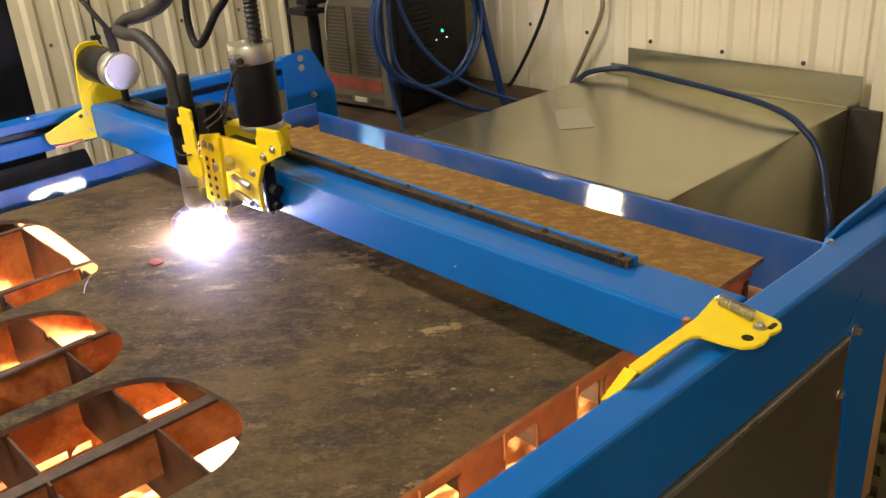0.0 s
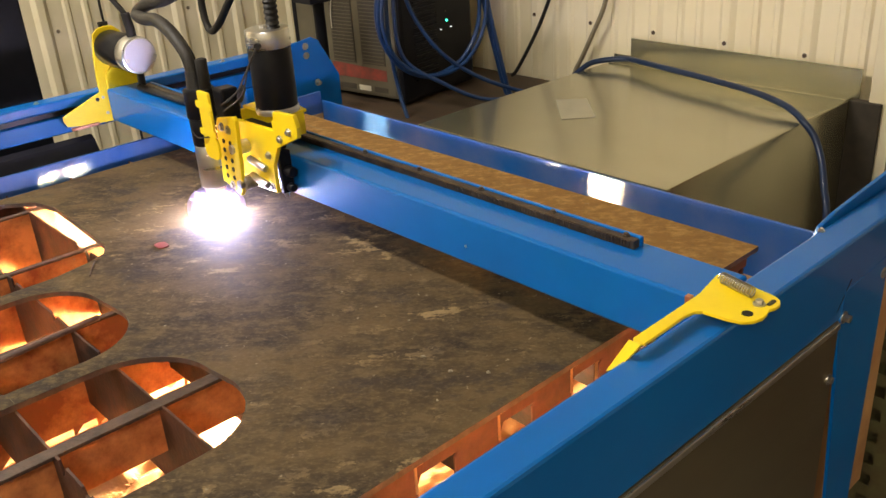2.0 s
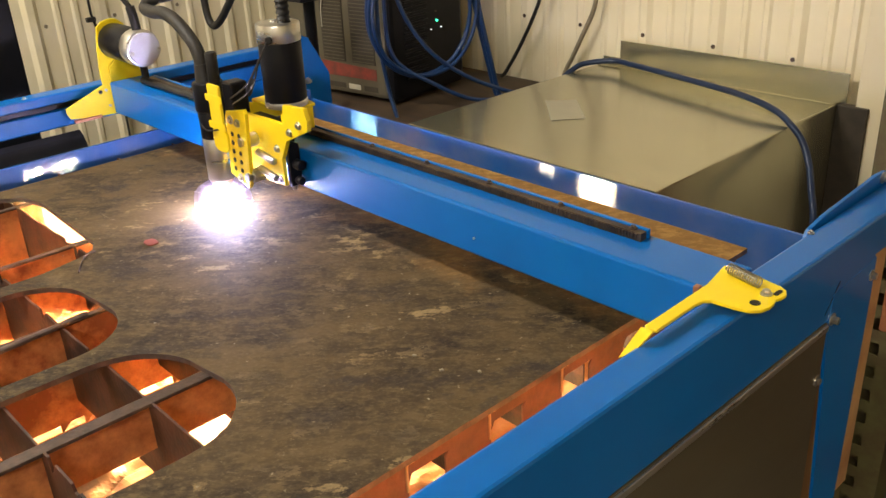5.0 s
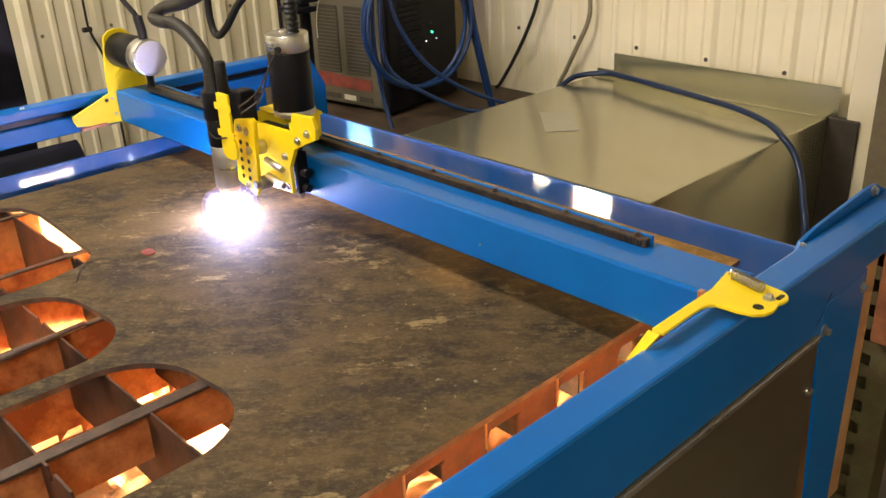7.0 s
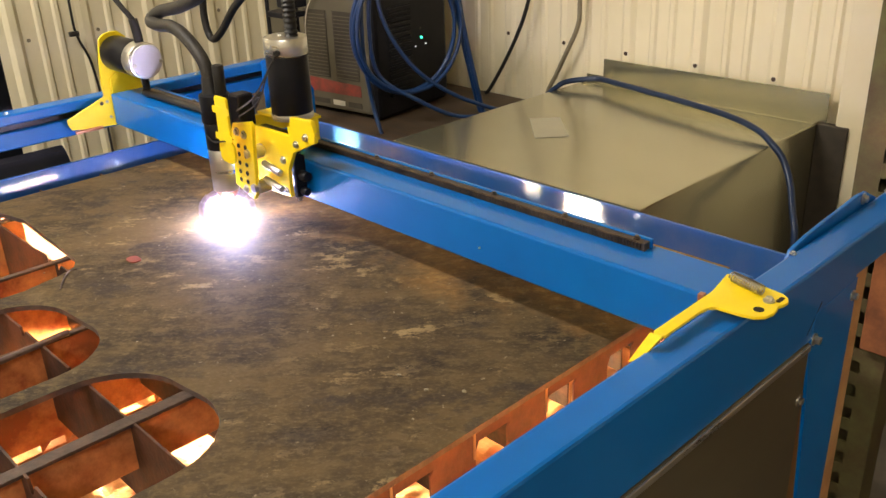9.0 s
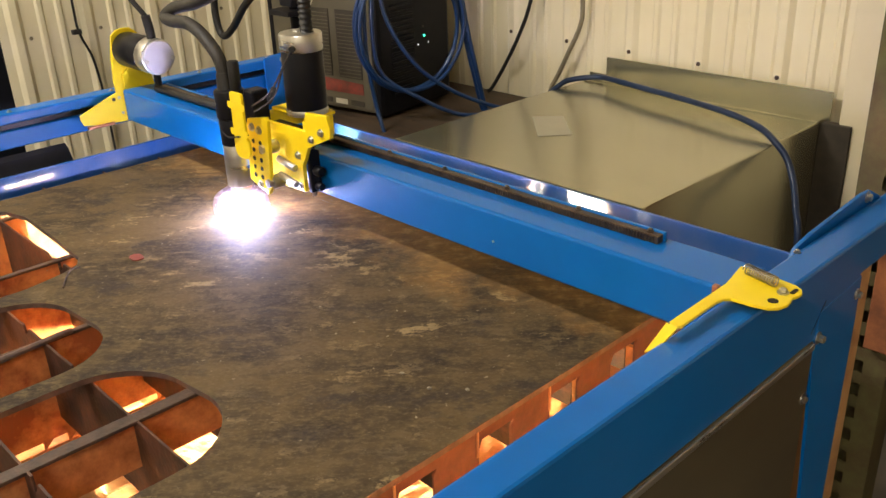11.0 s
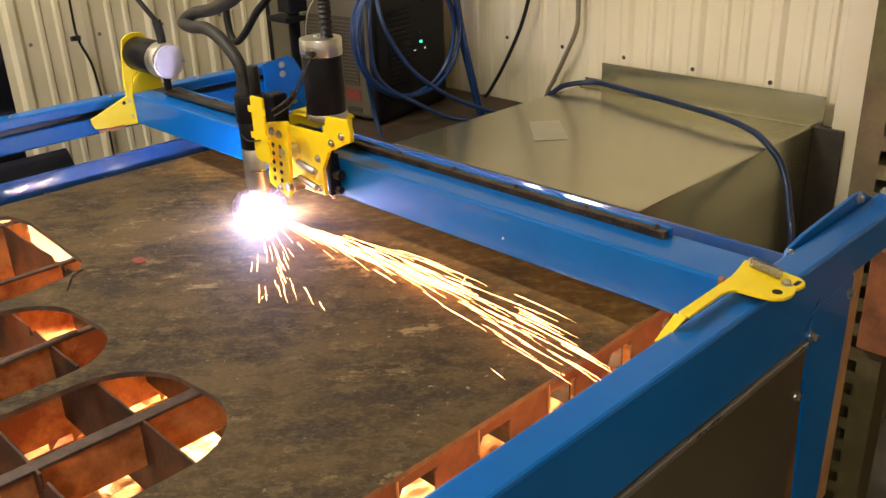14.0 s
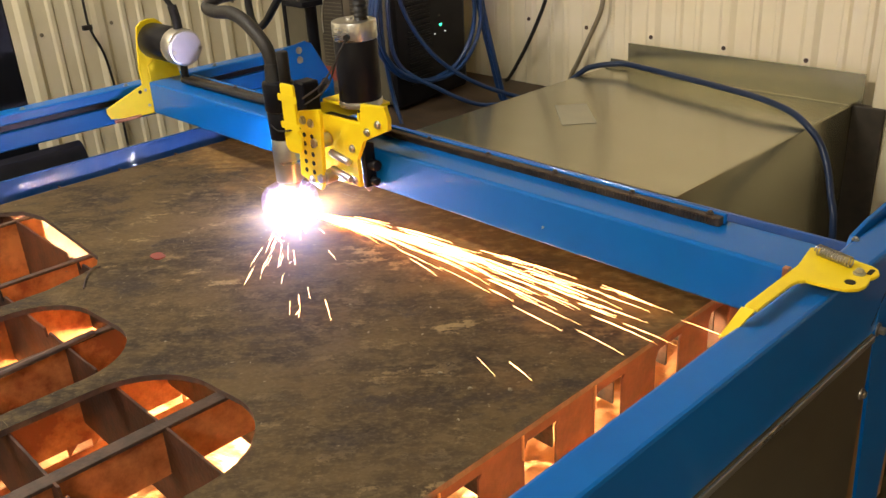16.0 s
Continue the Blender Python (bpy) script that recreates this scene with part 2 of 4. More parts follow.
def add_prism(bm, pts, axis, a, b, bevel=0.0):
    """A polygon of 2D points pushed from a to b along an axis (x: points are y,z; y: x,z; z: x,y)."""
    def co(p, h):
        return {"x": (h, p[0], p[1]), "y": (p[0], h, p[1]), "z": (p[0], p[1], h)}[axis]
    lo = [bm.verts.new(co(p, a)) for p in pts]
    hi = [bm.verts.new(co(p, b)) for p in pts]
    f1, f2 = bm.faces.new(lo), bm.faces.new(hi)
    k = len(pts)
    fs = [f1, f2] + [bm.faces.new((lo[i], lo[(i + 1) % k], hi[(i + 1) % k], hi[i])) for i in range(k)]
    bmesh.ops.recalc_face_normals(bm, faces=fs)
    if bevel:
        es = list({e for f in (f1, f2) for e in f.edges})
        bmesh.ops.bevel(bm, geom=es, offset=bevel, segments=2, affect="EDGES", profile=0.5)
    return bm


def prism(pts, axis, a, b, bevel=0.0):
    return add_prism(bmesh.new(), pts, axis, a, b, bevel)


def smooth_path(pts, n=8):
    pts = [Vector(p) for p in pts]
    out = []
    for i in range(len(pts) - 1):
        p0, p1, p2, p3 = pts[max(i - 1, 0)], pts[i], pts[i + 1], pts[min(i + 2, len(pts) - 1)]
        for s in range(n):
            t = s / n
            out.append(0.5 * ((2 * p1) + (p2 - p0) * t + (2 * p0 - 5 * p1 + 4 * p2 - p3) * t * t + (3 * p1 - p0 - 3 * p2 + p3) * t ** 3))
    return out + [pts[-1]]


def add_tube(bm, pts, r, seg=10, n=8, ridge=0.0, taper=None):
    path = smooth_path(pts, n) if n > 1 else [Vector(p) for p in pts]
    up = Vector((0.3, 0.2, 1)).normalized()
    rings = []
    for i, p in enumerate(path):
        d = (path[min(i + 1, len(path) - 1)] - path[max(i - 1, 0)]).normalized()
        u = (up - d * up.dot(d)).normalized()
        up = u
        w = d.cross(u)
        rad = r * (1 + ridge * (1 if i % 2 else -1))
        if taper:
            rad *= taper(i / (len(path) - 1))
        rings.append([bm.verts.new(p + rad * (math.cos(a) * u + math.sin(a) * w)) for a in [2 * math.pi * k / seg for k in range(seg)]])
    for a, b in zip(rings, rings[1:]):
        for k in range(seg):
            bm.faces.new((a[k], a[(k + 1) % seg], b[(k + 1) % seg], b[k]))
    bm.faces.new(rings[0][::-1])
    bm.faces.new(rings[-1])
    return bm


def tube(pts, r, seg=10, n=8, ridge=0.0, taper=None):
    return add_tube(bmesh.new(), pts, r, seg, n, ridge, taper)


def bolt(parent, p, d, r=0.006, h=0.005, material=None, name="bolt"):
    """Hex bolt head with a washer, on a face with outward direction d."""
    p, d = Vector(p), Vector(d).normalized()
    bm = cyl(p, p + d * 0.0015, r * 1.5, seg=16)
    add_cyl(bm, p + d * 0.0015, p + d * (0.0015 + h), r, seg=6, bevel=0.0008)
    return part(name, bm, material or STEEL, parent)


def rounded(cx, cy, w, h, r, k=6):
    out = []
    for sx, sy, a0 in ((1, 1, 0), (-1, 1, 90), (-1, -1, 180), (1, -1, 270)):
        for i in range(k + 1):
            a = radians(a0 + 90 * i / k)
            out.append((cx + sx * (w / 2 - r) + r * math.cos(a), cy + sy * (h / 2 - r) + r * math.sin(a)))
    return out


# ---- room ----
X0, X1, Y0, Y1, ZC = -1.12, 4.6, -3.6, 2.25, 3.0
floor = part("floor", box(X0 - 0.2, X1 + 0.2, Y0 - 0.2, Y1 + 0.2, -0.12, 0), CONC)
tagged(floor, "grey stained concrete workshop floor", "floor", kind="structure")
ceiling = part("ceiling", box(X0 - 0.2, X1 + 0.2, Y0 - 0.2, Y1 + 0.2, ZC, ZC + 0.1), CLEAR)
tagged(ceiling, "white steel-panelled workshop ceiling", "ceiling", kind="structure")


def rib_profile(length, period=0.229, depth=0.010):
    """Trapezoid ribs with two low stiffeners between them."""
    pts, s = [(0.0, 0.0)], 0.03
    while s + period < length:
        pts += [(s, 0), (s + 0.014, depth), (s + 0.036, depth), (s + 0.05, 0)]
        for o in (0.095, 0.155):
            pts += [(s + o, 0), (s + o + 0.007, 0.0055), (s + o + 0.019, 0.0055), (s + o + 0.026, 0)]
        s += period
    return pts + [(length, 0)]


def ribbed_wall(name, length, m, label):
    pr = rib_profile(length)
    bm = bmesh.new()
    add_prism(bm, pr + [(length, -0.1), (0, -0.1)], "z", 0, ZC)
    w = part(name, bm, WALL)
    w.matrix_world = m
    return tagged(w, label, "wall", kind="structure")


# along +x, ribs toward the room
wall_back = ribbed_wall("wall_back", X1 - X0, Matrix.Translation((X0, Y1, 0)) @ Matrix.Diagonal((1, -1, 1, 1)), "cream ribbed steel wall behind the cutting table")
wall_left = ribbed_wall("wall_left", Y1 - Y0, Matrix.Translation((X0, Y0, 0)) @ pose(0, 0, 0, 0, 0, 90) @ Matrix.Diagonal((1, -1, 1, 1)), "cream ribbed steel wall beyond the far rail")
wall_front = part("wall_front", box(X0, X1, Y0 - 0.1, Y0, 0, ZC), WALL)
tagged(wall_front, "plain cream wall", "wall", kind="structure")
wall_right = part("wall_right", box(X1, X1 + 0.1, Y0, Y1, 0, ZC), WALL)
tagged(wall_right, "plain cream wall", "wall", kind="structure")


def wall_screws():
    me = bpy.data.meshes.new("screw")
    bm = cyl((0, 0, 0), (0, 0, 0.004), 0.0042, seg=6)
    add_cyl(bm, (0, 0, 0), (0, 0, 0.0015), 0.0062, seg=12)
    bm.to_mesh(me)
    bm.free()
    me.materials.append(RACKM)
    pale = me.copy()
    pale.materials[0] = CONDUIT
    spots = [(wall_back, Vector((-0.149 + 0.229 * k, Y1 - 0.0098, 0.852 - 0.005 * k)), (0, -1, 0)) for k in range(5)]
    spots += [(wall_left, Vector((X0, 0.62 + 0.2275 * k, 0.905)), (1, 0, 0)) for k in range(6)]
    for w, p, d in spots:
        s = new("screw", me if w == wall_back else pale)
        s.parent = w
        s.matrix_parent_inverse = w.matrix_world.inverted()
        s.matrix_world = Matrix.Translation(p) @ Vector(d).to_track_quat("Z", "Y").to_matrix().to_4x4()


wall_screws()
trim = part("trim", box(0.955, 1.045, Y1 - 0.045, Y1 - 0.022, 0, ZC, 0.004), WALL)
tagged(trim, "cream folded steel trim on the wall", "trim", kind="structure")

# housings for the two added lamps, out of view
for k, (lx, ly, lz, _) in enumerate(LAMPS):
    fx = thing("ceiling_light", "unseen added ceiling light with glowing diffuser", "ceiling light", pose(lx, ly, lz), group="ceiling lights")
    part("housing", box(-0.64, 0.64, -0.16, 0.16, 0.0, 0.07, 0.01), CLEAR, fx)
    part("diffuser", box(-0.6, 0.6, -0.125, 0.125, -0.03, -0.001, 0.008), TUBE, fx)


# ---- cutting table ----
ZP = 0.80          # top of the sheet being cut
RZ, RX0, RX1 = 0.94, 1.392, 1.434   # near rail
FX0, FX1 = -0.1776, -0.1335           # far rail, set by scaling about the camera's viewpoint
YE = 1.30          # inner face of the end panel
YB = -1.25         # front end of the table
table = thing("cutting_table", "blue steel plasma cutting table with slatted bed", "cutting table")
# rails: folded channels with rounded long edges
near = part("rail", prism([(YB, 0.835), (1.138, 0.835), (1.140, 0.882), (1.36, 0.882), (1.36, RZ), (YB, RZ)], "x", RX0, RX1, 0.004), BLUE, table, "glossy blue steel guide rail")
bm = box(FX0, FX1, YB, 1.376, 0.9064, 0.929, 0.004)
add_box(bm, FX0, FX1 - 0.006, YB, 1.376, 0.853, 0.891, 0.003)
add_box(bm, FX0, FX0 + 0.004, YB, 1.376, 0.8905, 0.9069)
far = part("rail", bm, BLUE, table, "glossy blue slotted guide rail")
# black filler strip paints the shade inside the slot
part("slot_shade", box(FX0 + 0.006, FX1 - 0.018, YB + 0.02, 1.34, 0.8912, 0.9062), BLACK, table, "black strip standing in for the rail slot's shade")
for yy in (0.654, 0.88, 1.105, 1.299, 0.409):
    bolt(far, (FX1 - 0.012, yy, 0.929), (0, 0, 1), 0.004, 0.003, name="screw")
for yy in (0.45, 0.72, 1.02):
    bolt(near, (RX0 + 0.004, yy, RZ - 0.012), (-1, 0, 0), 0.005, 0.006, DROSS)
bolt(near, (RX0 + 0.003, 1.025, RZ), (0, 0, 1), 0.0028, 0.003)
bolt(near, (RX0 + 0.008, 1.31, RZ), (0, 0, 1), 0.0055, 0.005)
# far side panel, end panel and the front panel
part("side_panel", box(-0.036, -0.03, YB, YE, 0.40, 0.829, 0.0015), MOTTLED, table, "blue folded side panel")
# rust-coloured plates added to hide the blue panels inside the bin
part("end_liner", box(-0.02, 1.38, YE - 0.0035, YE - 0.001, 0.53, 0.70), PAN, table, "added rust-coloured plate covering the blue panel")
part("side_liner", box(-0.0296, -0.0272, YB + 0.01, YE - 0.002, 0.53, 0.774), PAN, table, "added rust-coloured plate covering the blue panel")
part("side_panel", box(1.386, 1.3915, YB, YE, 0.40, 0.834, 0.0015), PAN, table, "heat-stained inner side panel")
bm = box(-0.03, 1.385, YE, YE + 0.006, 0.40, 0.806, 0.0015)
part("end_panel", bm, MOTTLED, table, "blue folded end panel")
part("end_panel", box(-0.03, 1.385, YB, YB + 0.006, 0.40, 0.80, 0.0015), BLUE, table, "blue folded end panel")
part("bin_floor", box(-0.03, 1.3855, YB + 0.006, YE, 0.50, 0.5295), PAN, table, "rust-stained slag tray")
bm = bmesh.new()
bmesh.ops.create_grid(bm, x_segments=200, y_segments=240, size=0.5)
for v in bm.verts:
    v.co = Vector((0.6775 + v.co.x * 1.39, 0.40 + v.co.y * 1.76, 0.535 + 0.03 * abs(noise.fractal(v.co * 8, 0.9, 2.1, 4))))
part("slag_bed", bm, PAN, table, "lumpy slag and dross in the tray")
# far-corner gusset carrying the far rail, scaled out with it from the camera's viewpoint
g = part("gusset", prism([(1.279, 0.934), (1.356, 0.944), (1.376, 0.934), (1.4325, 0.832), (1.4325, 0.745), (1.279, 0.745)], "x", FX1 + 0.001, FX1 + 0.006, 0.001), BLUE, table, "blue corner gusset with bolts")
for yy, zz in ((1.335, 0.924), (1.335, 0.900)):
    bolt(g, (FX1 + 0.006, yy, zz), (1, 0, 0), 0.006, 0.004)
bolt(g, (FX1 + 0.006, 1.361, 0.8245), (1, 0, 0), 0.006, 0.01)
# near-corner gusset behind the rail
g = part("gusset", prism([(1.020, 0.93), (1.030, 0.942), (1.071, 0.949), (1.217, 0.959), (1.245, 0.957), (1.292, 0.934), (1.298, 0.81), (1.07, 0.78)], "x", RX0 - 0.0065, RX0 - 0.001, 0.001), BLUE, table, "blue corner gusset")
# near leg, sloped to fit the camera's view, with a folded joint line
leg = part("leg", prism([(1.022, 0.872), (1.140, 0.880), (1.142, 0.816), (1.140, 0.69), (1.135, 0.42), (1.135, 0.0), (1.08, 0.0), (1.07, 0.42), (1.031, 0.745), (1.017, 0.823)], "x", RX1 - 0.004, RX1 + 0.0006, 0.0002), BLUE, table, "blue folded sheet-steel leg")
bolt(leg, (RX1 + 0.0006, 1.027, 0.836), (1, 0, 0), 0.0055, 0.007)
bolt(leg, (RX1 + 0.0006, 1.131, 0.857), (1, 0, 0), 0.005, 0.006)
bolt(table, (RX1 + 0.0008, 1.008, 0.756), (1, 0, 0), 0.005, 0.004)
bolt(table, (RX0 - 0.001, 1.236, 0.950), (1, 0, 0), 0.0055, 0.005)
part("seam", prism([(1.004, 0.850), (1.0055, 0.850), (1.037, 0.884), (1.035, 0.885)], "x", RX1 - 0.0005, RX1 + 0.0004), BLACK, leg)
for lx, ly in ((-0.155, 1.2), (-0.155, YB + 0.1), (1.41, YB + 0.1)):
    part("leg", box(lx - 0.02, lx + 0.02, ly - 0.05, ly + 0.05, 0, 0.852, 0.004), BLUE, table)
# stainless side sheet under the near rail
sh = box(RX1 - 0.006, RX1 + 0.0008, YB + 0.05, 1.0165, 0.22, 0.8348, 0.001)
side_sheet = part("side_sheet", sh, STAIN, table, "brushed stainless side sheet")
part("sheet_lip", box(RX1 + 0.0009, RX1 + 0.004, YB + 0.05, 1.014, 0.826, 0.8345, 0.001), ALU, table, "bright folded sheet edge")


# ---- slats: each a jagged plate, standing in the bin ----
def slat_mesh(x0, x1, seed, gaps=()):
    rng = random.Random(seed)
    top, x = [], x0
    while x < x1 - 0.012:
        kind = rng.random()
        if kind < 0.16:
            d = rng.uniform(0.006, 0.022)
            top += [(x, ZP - 0.0085), (x + 0.004, ZP - 0.0085 - d), (x + rng.uniform(0.008, 0.014), ZP - 0.0085 - d * rng.uniform(0.5, 1))]
            x += 0.02
        else:
            top.append((x, ZP - 0.0085 - rng.uniform(0, 0.0022)))
            x += rng.uniform(0.01, 0.05)
    top.append((x1, ZP - 0.009))
    bottom = [(x1, 0.665)]
    for a, b_ in sorted(gaps, reverse=True):
        bottom += [(b_, 0.665), (b_ - 0.004, 0.782), (a + 0.003, 0.784), (a, 0.665)]
    return prism([(x0, 0.665)] + top + bottom, "y", -0.0016, 0.0016)


for k in range(20):
    yk = 0.255 + 0.1305 * (k - 11)
    if yk < YB + 0.03 or yk > YE - 0.02:
        continue
    # gaps cut into the slats so the jet's light reaches the end panel
    f = (yk - 0.82) / (YE - 0.82)
    gaps = [(0.445 + (a - 0.445) * f, 0.445 + (c - 0.445) * f) for a, c in ((0.03, 0.27), (0.68, 1.04))] if f > 0.1 else []
    # another cut passes the jet's light to the far side panel
    if 0.6 < yk < 0.7:
        gaps = [(0.026, 0.20)]
    s = part("slat", slat_mesh(-0.0268, 1.150, 100 + k, gaps), SLATD, table)
    s.location.y = yk
# unseen slotted baffle, added to cut the jet's light into patches
bm, xc = bmesh.new(), -0.0268
for a, c in ((0.186, 0.262), (0.673, 0.707), (0.759, 0.824), (0.876, 0.896), (1.2033, 1.2033)):
    add_box(bm, xc, a, 1.2035, 1.2065, 0.60, ZP - 0.0085)
    if 0.01 < c - a < 0.05:
        add_box(bm, a, c, 1.2037, 1.2063, 0.60, 0.768)
    xc = c
part("light_baffle", bm, SLATD, table, "unseen slotted baffle that shapes light on the panels")
# second added baffle, shaping the jet's light on the far side panel
bm, yc = bmesh.new(), YB + 0.01
for a, c in ((0.600, 0.700), (0.812, 0.822), (1.20, 1.20)):
    add_box(bm, 0.020, 0.023, yc, a, 0.60, ZP - 0.0087)
    if c > a:
        add_box(bm, 0.0202, 0.0228, a, c, 0.60, 0.7825)
    yc = c
part("light_baffle", bm, SLATD, table, "unseen slotted baffle that shapes light on the panels")


def divider(xk, z0):
    """Divider plate along the bed with a row of slanted burnt slots above its foot strip."""
    rng = random.Random(int(xk * 1000))
    x0, x1 = xk - 0.0015, xk + 0.0015
    bm = box(x0, x1, YB + 0.01, 0.56, z0, ZP - 0.014)
    if z0 < 0.7:
        add_box(bm, x0, x1, YB + 0.01, 0.56, z0 - 0.05, z0 - 0.0125)
        y = YB + 0.03
        while y < 0.56:
            w = rng.uniform(0.003, 0.010)
            add_prism(bm, [(y, z0 - 0.0126), (y + w * 0.4, z0 - 0.0126), (y + w + 0.009, z0 + 0.0001), (y, z0 + 0.0001)], "x", x0 + 0.0002, x1 - 0.0002)
            y += rng.choice((0.036, 0.060, 0.072))
    return bm


bm = box(1.2035, 1.2065, YB + 0.01, 1.2075, 0.765, ZP - 0.0086)
yw = 0.525 - 0.1305 * 13
while yw < 1.06:
    add_prism(bm, [(yw + 0.060, 0.62), (yw + 0.134, 0.62), (yw + 0.134, 0.752), (yw + 0.140, 0.7652), (yw + 0.066, 0.7652), (yw + 0.060, 0.758)], "x", 1.2037, 1.2063)
    yw += 0.1305
part("divider", bm, EDGE, table, "rust-brown slotted divider plate")
for k, xk in enumerate((0.095, 0.36, 0.623, 0.893)):
    bar = part("cross_bar", divider(xk, 0.6355 if k < 3 else 0.72), SLAT, table, "rust-orange divider plate")
    part("cap_strip", box(xk - (0.008 if k == 3 else 0.0055), xk + (0.012 if k == 3 else 0.0055), YB + 0.01, 1.202, ZP - 0.0135, ZP - 0.0088 + 0.0001 * k, 0.001), DROSS, bar)
for yk in (0.525, 0.655, 0.787):
    part("slat_clip", add_box(box(1.2066, 1.2085, yk, yk + 0.0025, 0.744, 0.784), 1.2066, 1.2085, yk + 0.0026, yk + 0.012, 0.780, 0.784), PAN, table)


# ---- the sheet being cut, with finger-shaped cut-outs ----
def sheet():
    # built as strips between cut-outs, joined to one outline polygon with notches open to the front end
    def finger(xa, xb, yt, r, skew):
        pts = [(xa, YB + 0.05)]
        k = 9
        for i in range(k + 1):
            a = math.pi - math.pi / 2 * i / k
            pts.append((xa + r + r * math.cos(a), yt - r + r * math.sin(a) - skew))
        for i in range(k + 1):
            a = math.pi / 2 - math.pi / 2 * i / k
            pts.append((xb - r + r * math.cos(a), yt - r + r * math.sin(a)))
        return pts + [(xb, YB + 0.05)]
    out = [(0.004, YB + 0.05)]
    out += [(0.03, YB + 0.05), (0.045, 0.49), (0.085, 0.535), (0.144, 0.549), (0.283, 0.543), (0.400, 0.537), (0.428, 0.522), (0.442, 0.494), (0.456, 0.43), (0.450, YB + 0.05)]
    out += finger(0.488, 0.745, 0.452, 0.092, 0.006)
    out += finger(0.778, 1.040, 0.467, 0.105, 0.006)
    out += [(1.22, YB + 0.05), (1.22, 1.215), (0.016, 1.215)]
    bm = prism(out, "z", ZP - 0.008, ZP)
    bm.faces.ensure_lookup_table()
    for f in bm.faces:
        if abs(f.normal.z) < 0.5:
            f.material_index = 1
    bmesh.ops.triangulate(bm, faces=[f for f in bm.faces if len(f.verts) > 4])
    return bm


plate = part("steel_sheet", sheet(), [PLATE, CUT])
tagged(plate, "dark mill-scaled steel sheet with finger-shaped cut-outs", "steel sheet")
# loose cut strips lying across the openings
for k, (xa, ya, xb, yb) in enumerate(((0.655, 0.06, 0.628, 0.425),)):
    st = part("cut_strip", tube([(xa, ya, ZP - 0.007), ((xa + xb) / 2 + 0.004, (ya + yb) / 2, ZP - 0.006), (xb, yb, ZP - 0.006)], 0.0045, 8), CUT)
    tagged(st, "thin dark strip of cut steel lying on slats", "steel strip")


# ---- gantry (drawn at its place at 8 s) ----
GB = Vector((0.65, 0.90, 0.866))
gantry = thing("gantry", "blue box-beam gantry with yellow end brackets", "gantry", Matrix.Translation(GB))


def gpart(name, bm, material, label="", smooth=False, parent=None):
    ob = part(name, bm, material, parent or gantry, label, smooth)
    if parent is None:
        ob.location = -GB
    return ob


beam = gpart("beam", box(-0.107, 1.386, 0.857, 0.939, 0.866, 0.936, 0.004), BLUE, "glossy blue rectangular gantry beam")
# toothed rack along the top
RZT = 0.936
rack = gpart("gear_rack", box(-0.03, 1.252, 0.9115, 0.9235, RZT, RZT + 0.011, 0.0008), RACKM, "oily dark steel gear rack")
bm = bmesh.new()
xt = -0.025
while xt < 1.247:
    add_prism(bm, [(xt, RZT + 0.002), (xt + 0.0014, RZT + 0.002), (xt + 0.0021, RZT + 0.0098), (xt - 0.0007, RZT + 0.0098)], "y", 0.9095, 0.9116)
    xt += 0.0047
tagged(part("teeth", bm, RACKM, rack), kind="stuff")
gpart("rack_guide", box(-0.03, 1.254, 0.924, 0.929, RZT, RZT + 0.013, 0.001), BLUE, "blue rack backing strip")
for xb in (0.86, 0.99, 1.12, 1.235, 0.73, 0.3, 0.15):
    bolt(rack, (xb, 0.9195, RZT + 0.011), (0, 0, 1), 0.0032, 0.003, RACKM, "screw")
part("rivet", cyl((1.02, 0.8575, 0.892), (1.02, 0.8555, 0.892), 0.0018, seg=12), ALU, beam)
# near end bracket: flat yellow plate over the rail, with a bent-down arm
arm = [(1.379, 0.884), (1.389, 0.889), (1.4480, 0.879), (1.4560, 0.874), (1.4605, 0.866), (1.4600, 0.857), (1.4575, 0.850), (1.4600, 0.842), (1.4610, 0.832), (1.4580, 0.820), (1.4500, 0.812), (1.4350, 0.808), (1.4110, 0.806), (1.4055, 0.800), (1.4035, 0.788), (1.4045, 0.720), (1.3950, 0.7155), (1.3905, 0.7205), (1.3885, 0.835)]
nb = gpart("end_bracket", prism(arm, "z", 0.9522, 0.956, 0.0008), YELLOW, "yellow end bracket with tension spring")
bm = prism([(1.3905, 0.956), (1.4040, 0.956), (1.3915, 0.928), (1.3790, 0.920)], "y", 0.7135, 0.7165)
bmesh.ops.rotate(bm, cent=(1.395, 0.715, 0.956), matrix=Matrix.Rotation(radians(-32), 3, "X"), verts=bm.verts)
part("bent_tab", bm, YELLOW, nb)
# dark disc and strip on the solid plate paint the shaded openings
part("hole_disc", cyl((1.446, 0.829, 0.9555), (1.446, 0.829, 0.9566), 0.0056, seg=20), RUBBER, nb)
part("slot", prism(rounded(1.4525, 0.8635, 0.005, 0.014, 0.0024), "z", 0.9555, 0.9566), RUBBER, nb)
bolt(nb, (1.445, 0.853, 0.956), (0, 0, 1), 0.0042, 0.004)
# coil spring
sp, a = [], Vector((1.393, 0.870, 0.9625))
bvec = Vector((1.433, 0.860, 0.9625))
axis = (bvec - a).normalized()
u = axis.cross(Vector((0, 0, 1))).normalized()
w = u.cross(axis)
for i in range(13 * 12 + 1):
    s = i / 156
    ang = 2 * math.pi * 13 * s
    sp.append(a.lerp(bvec, s) + 0.0055 * (math.cos(ang) * u + math.sin(ang) * w))
part("spring", tube(sp, 0.0009, 6, 1), STEEL, nb, "steel coil spring")
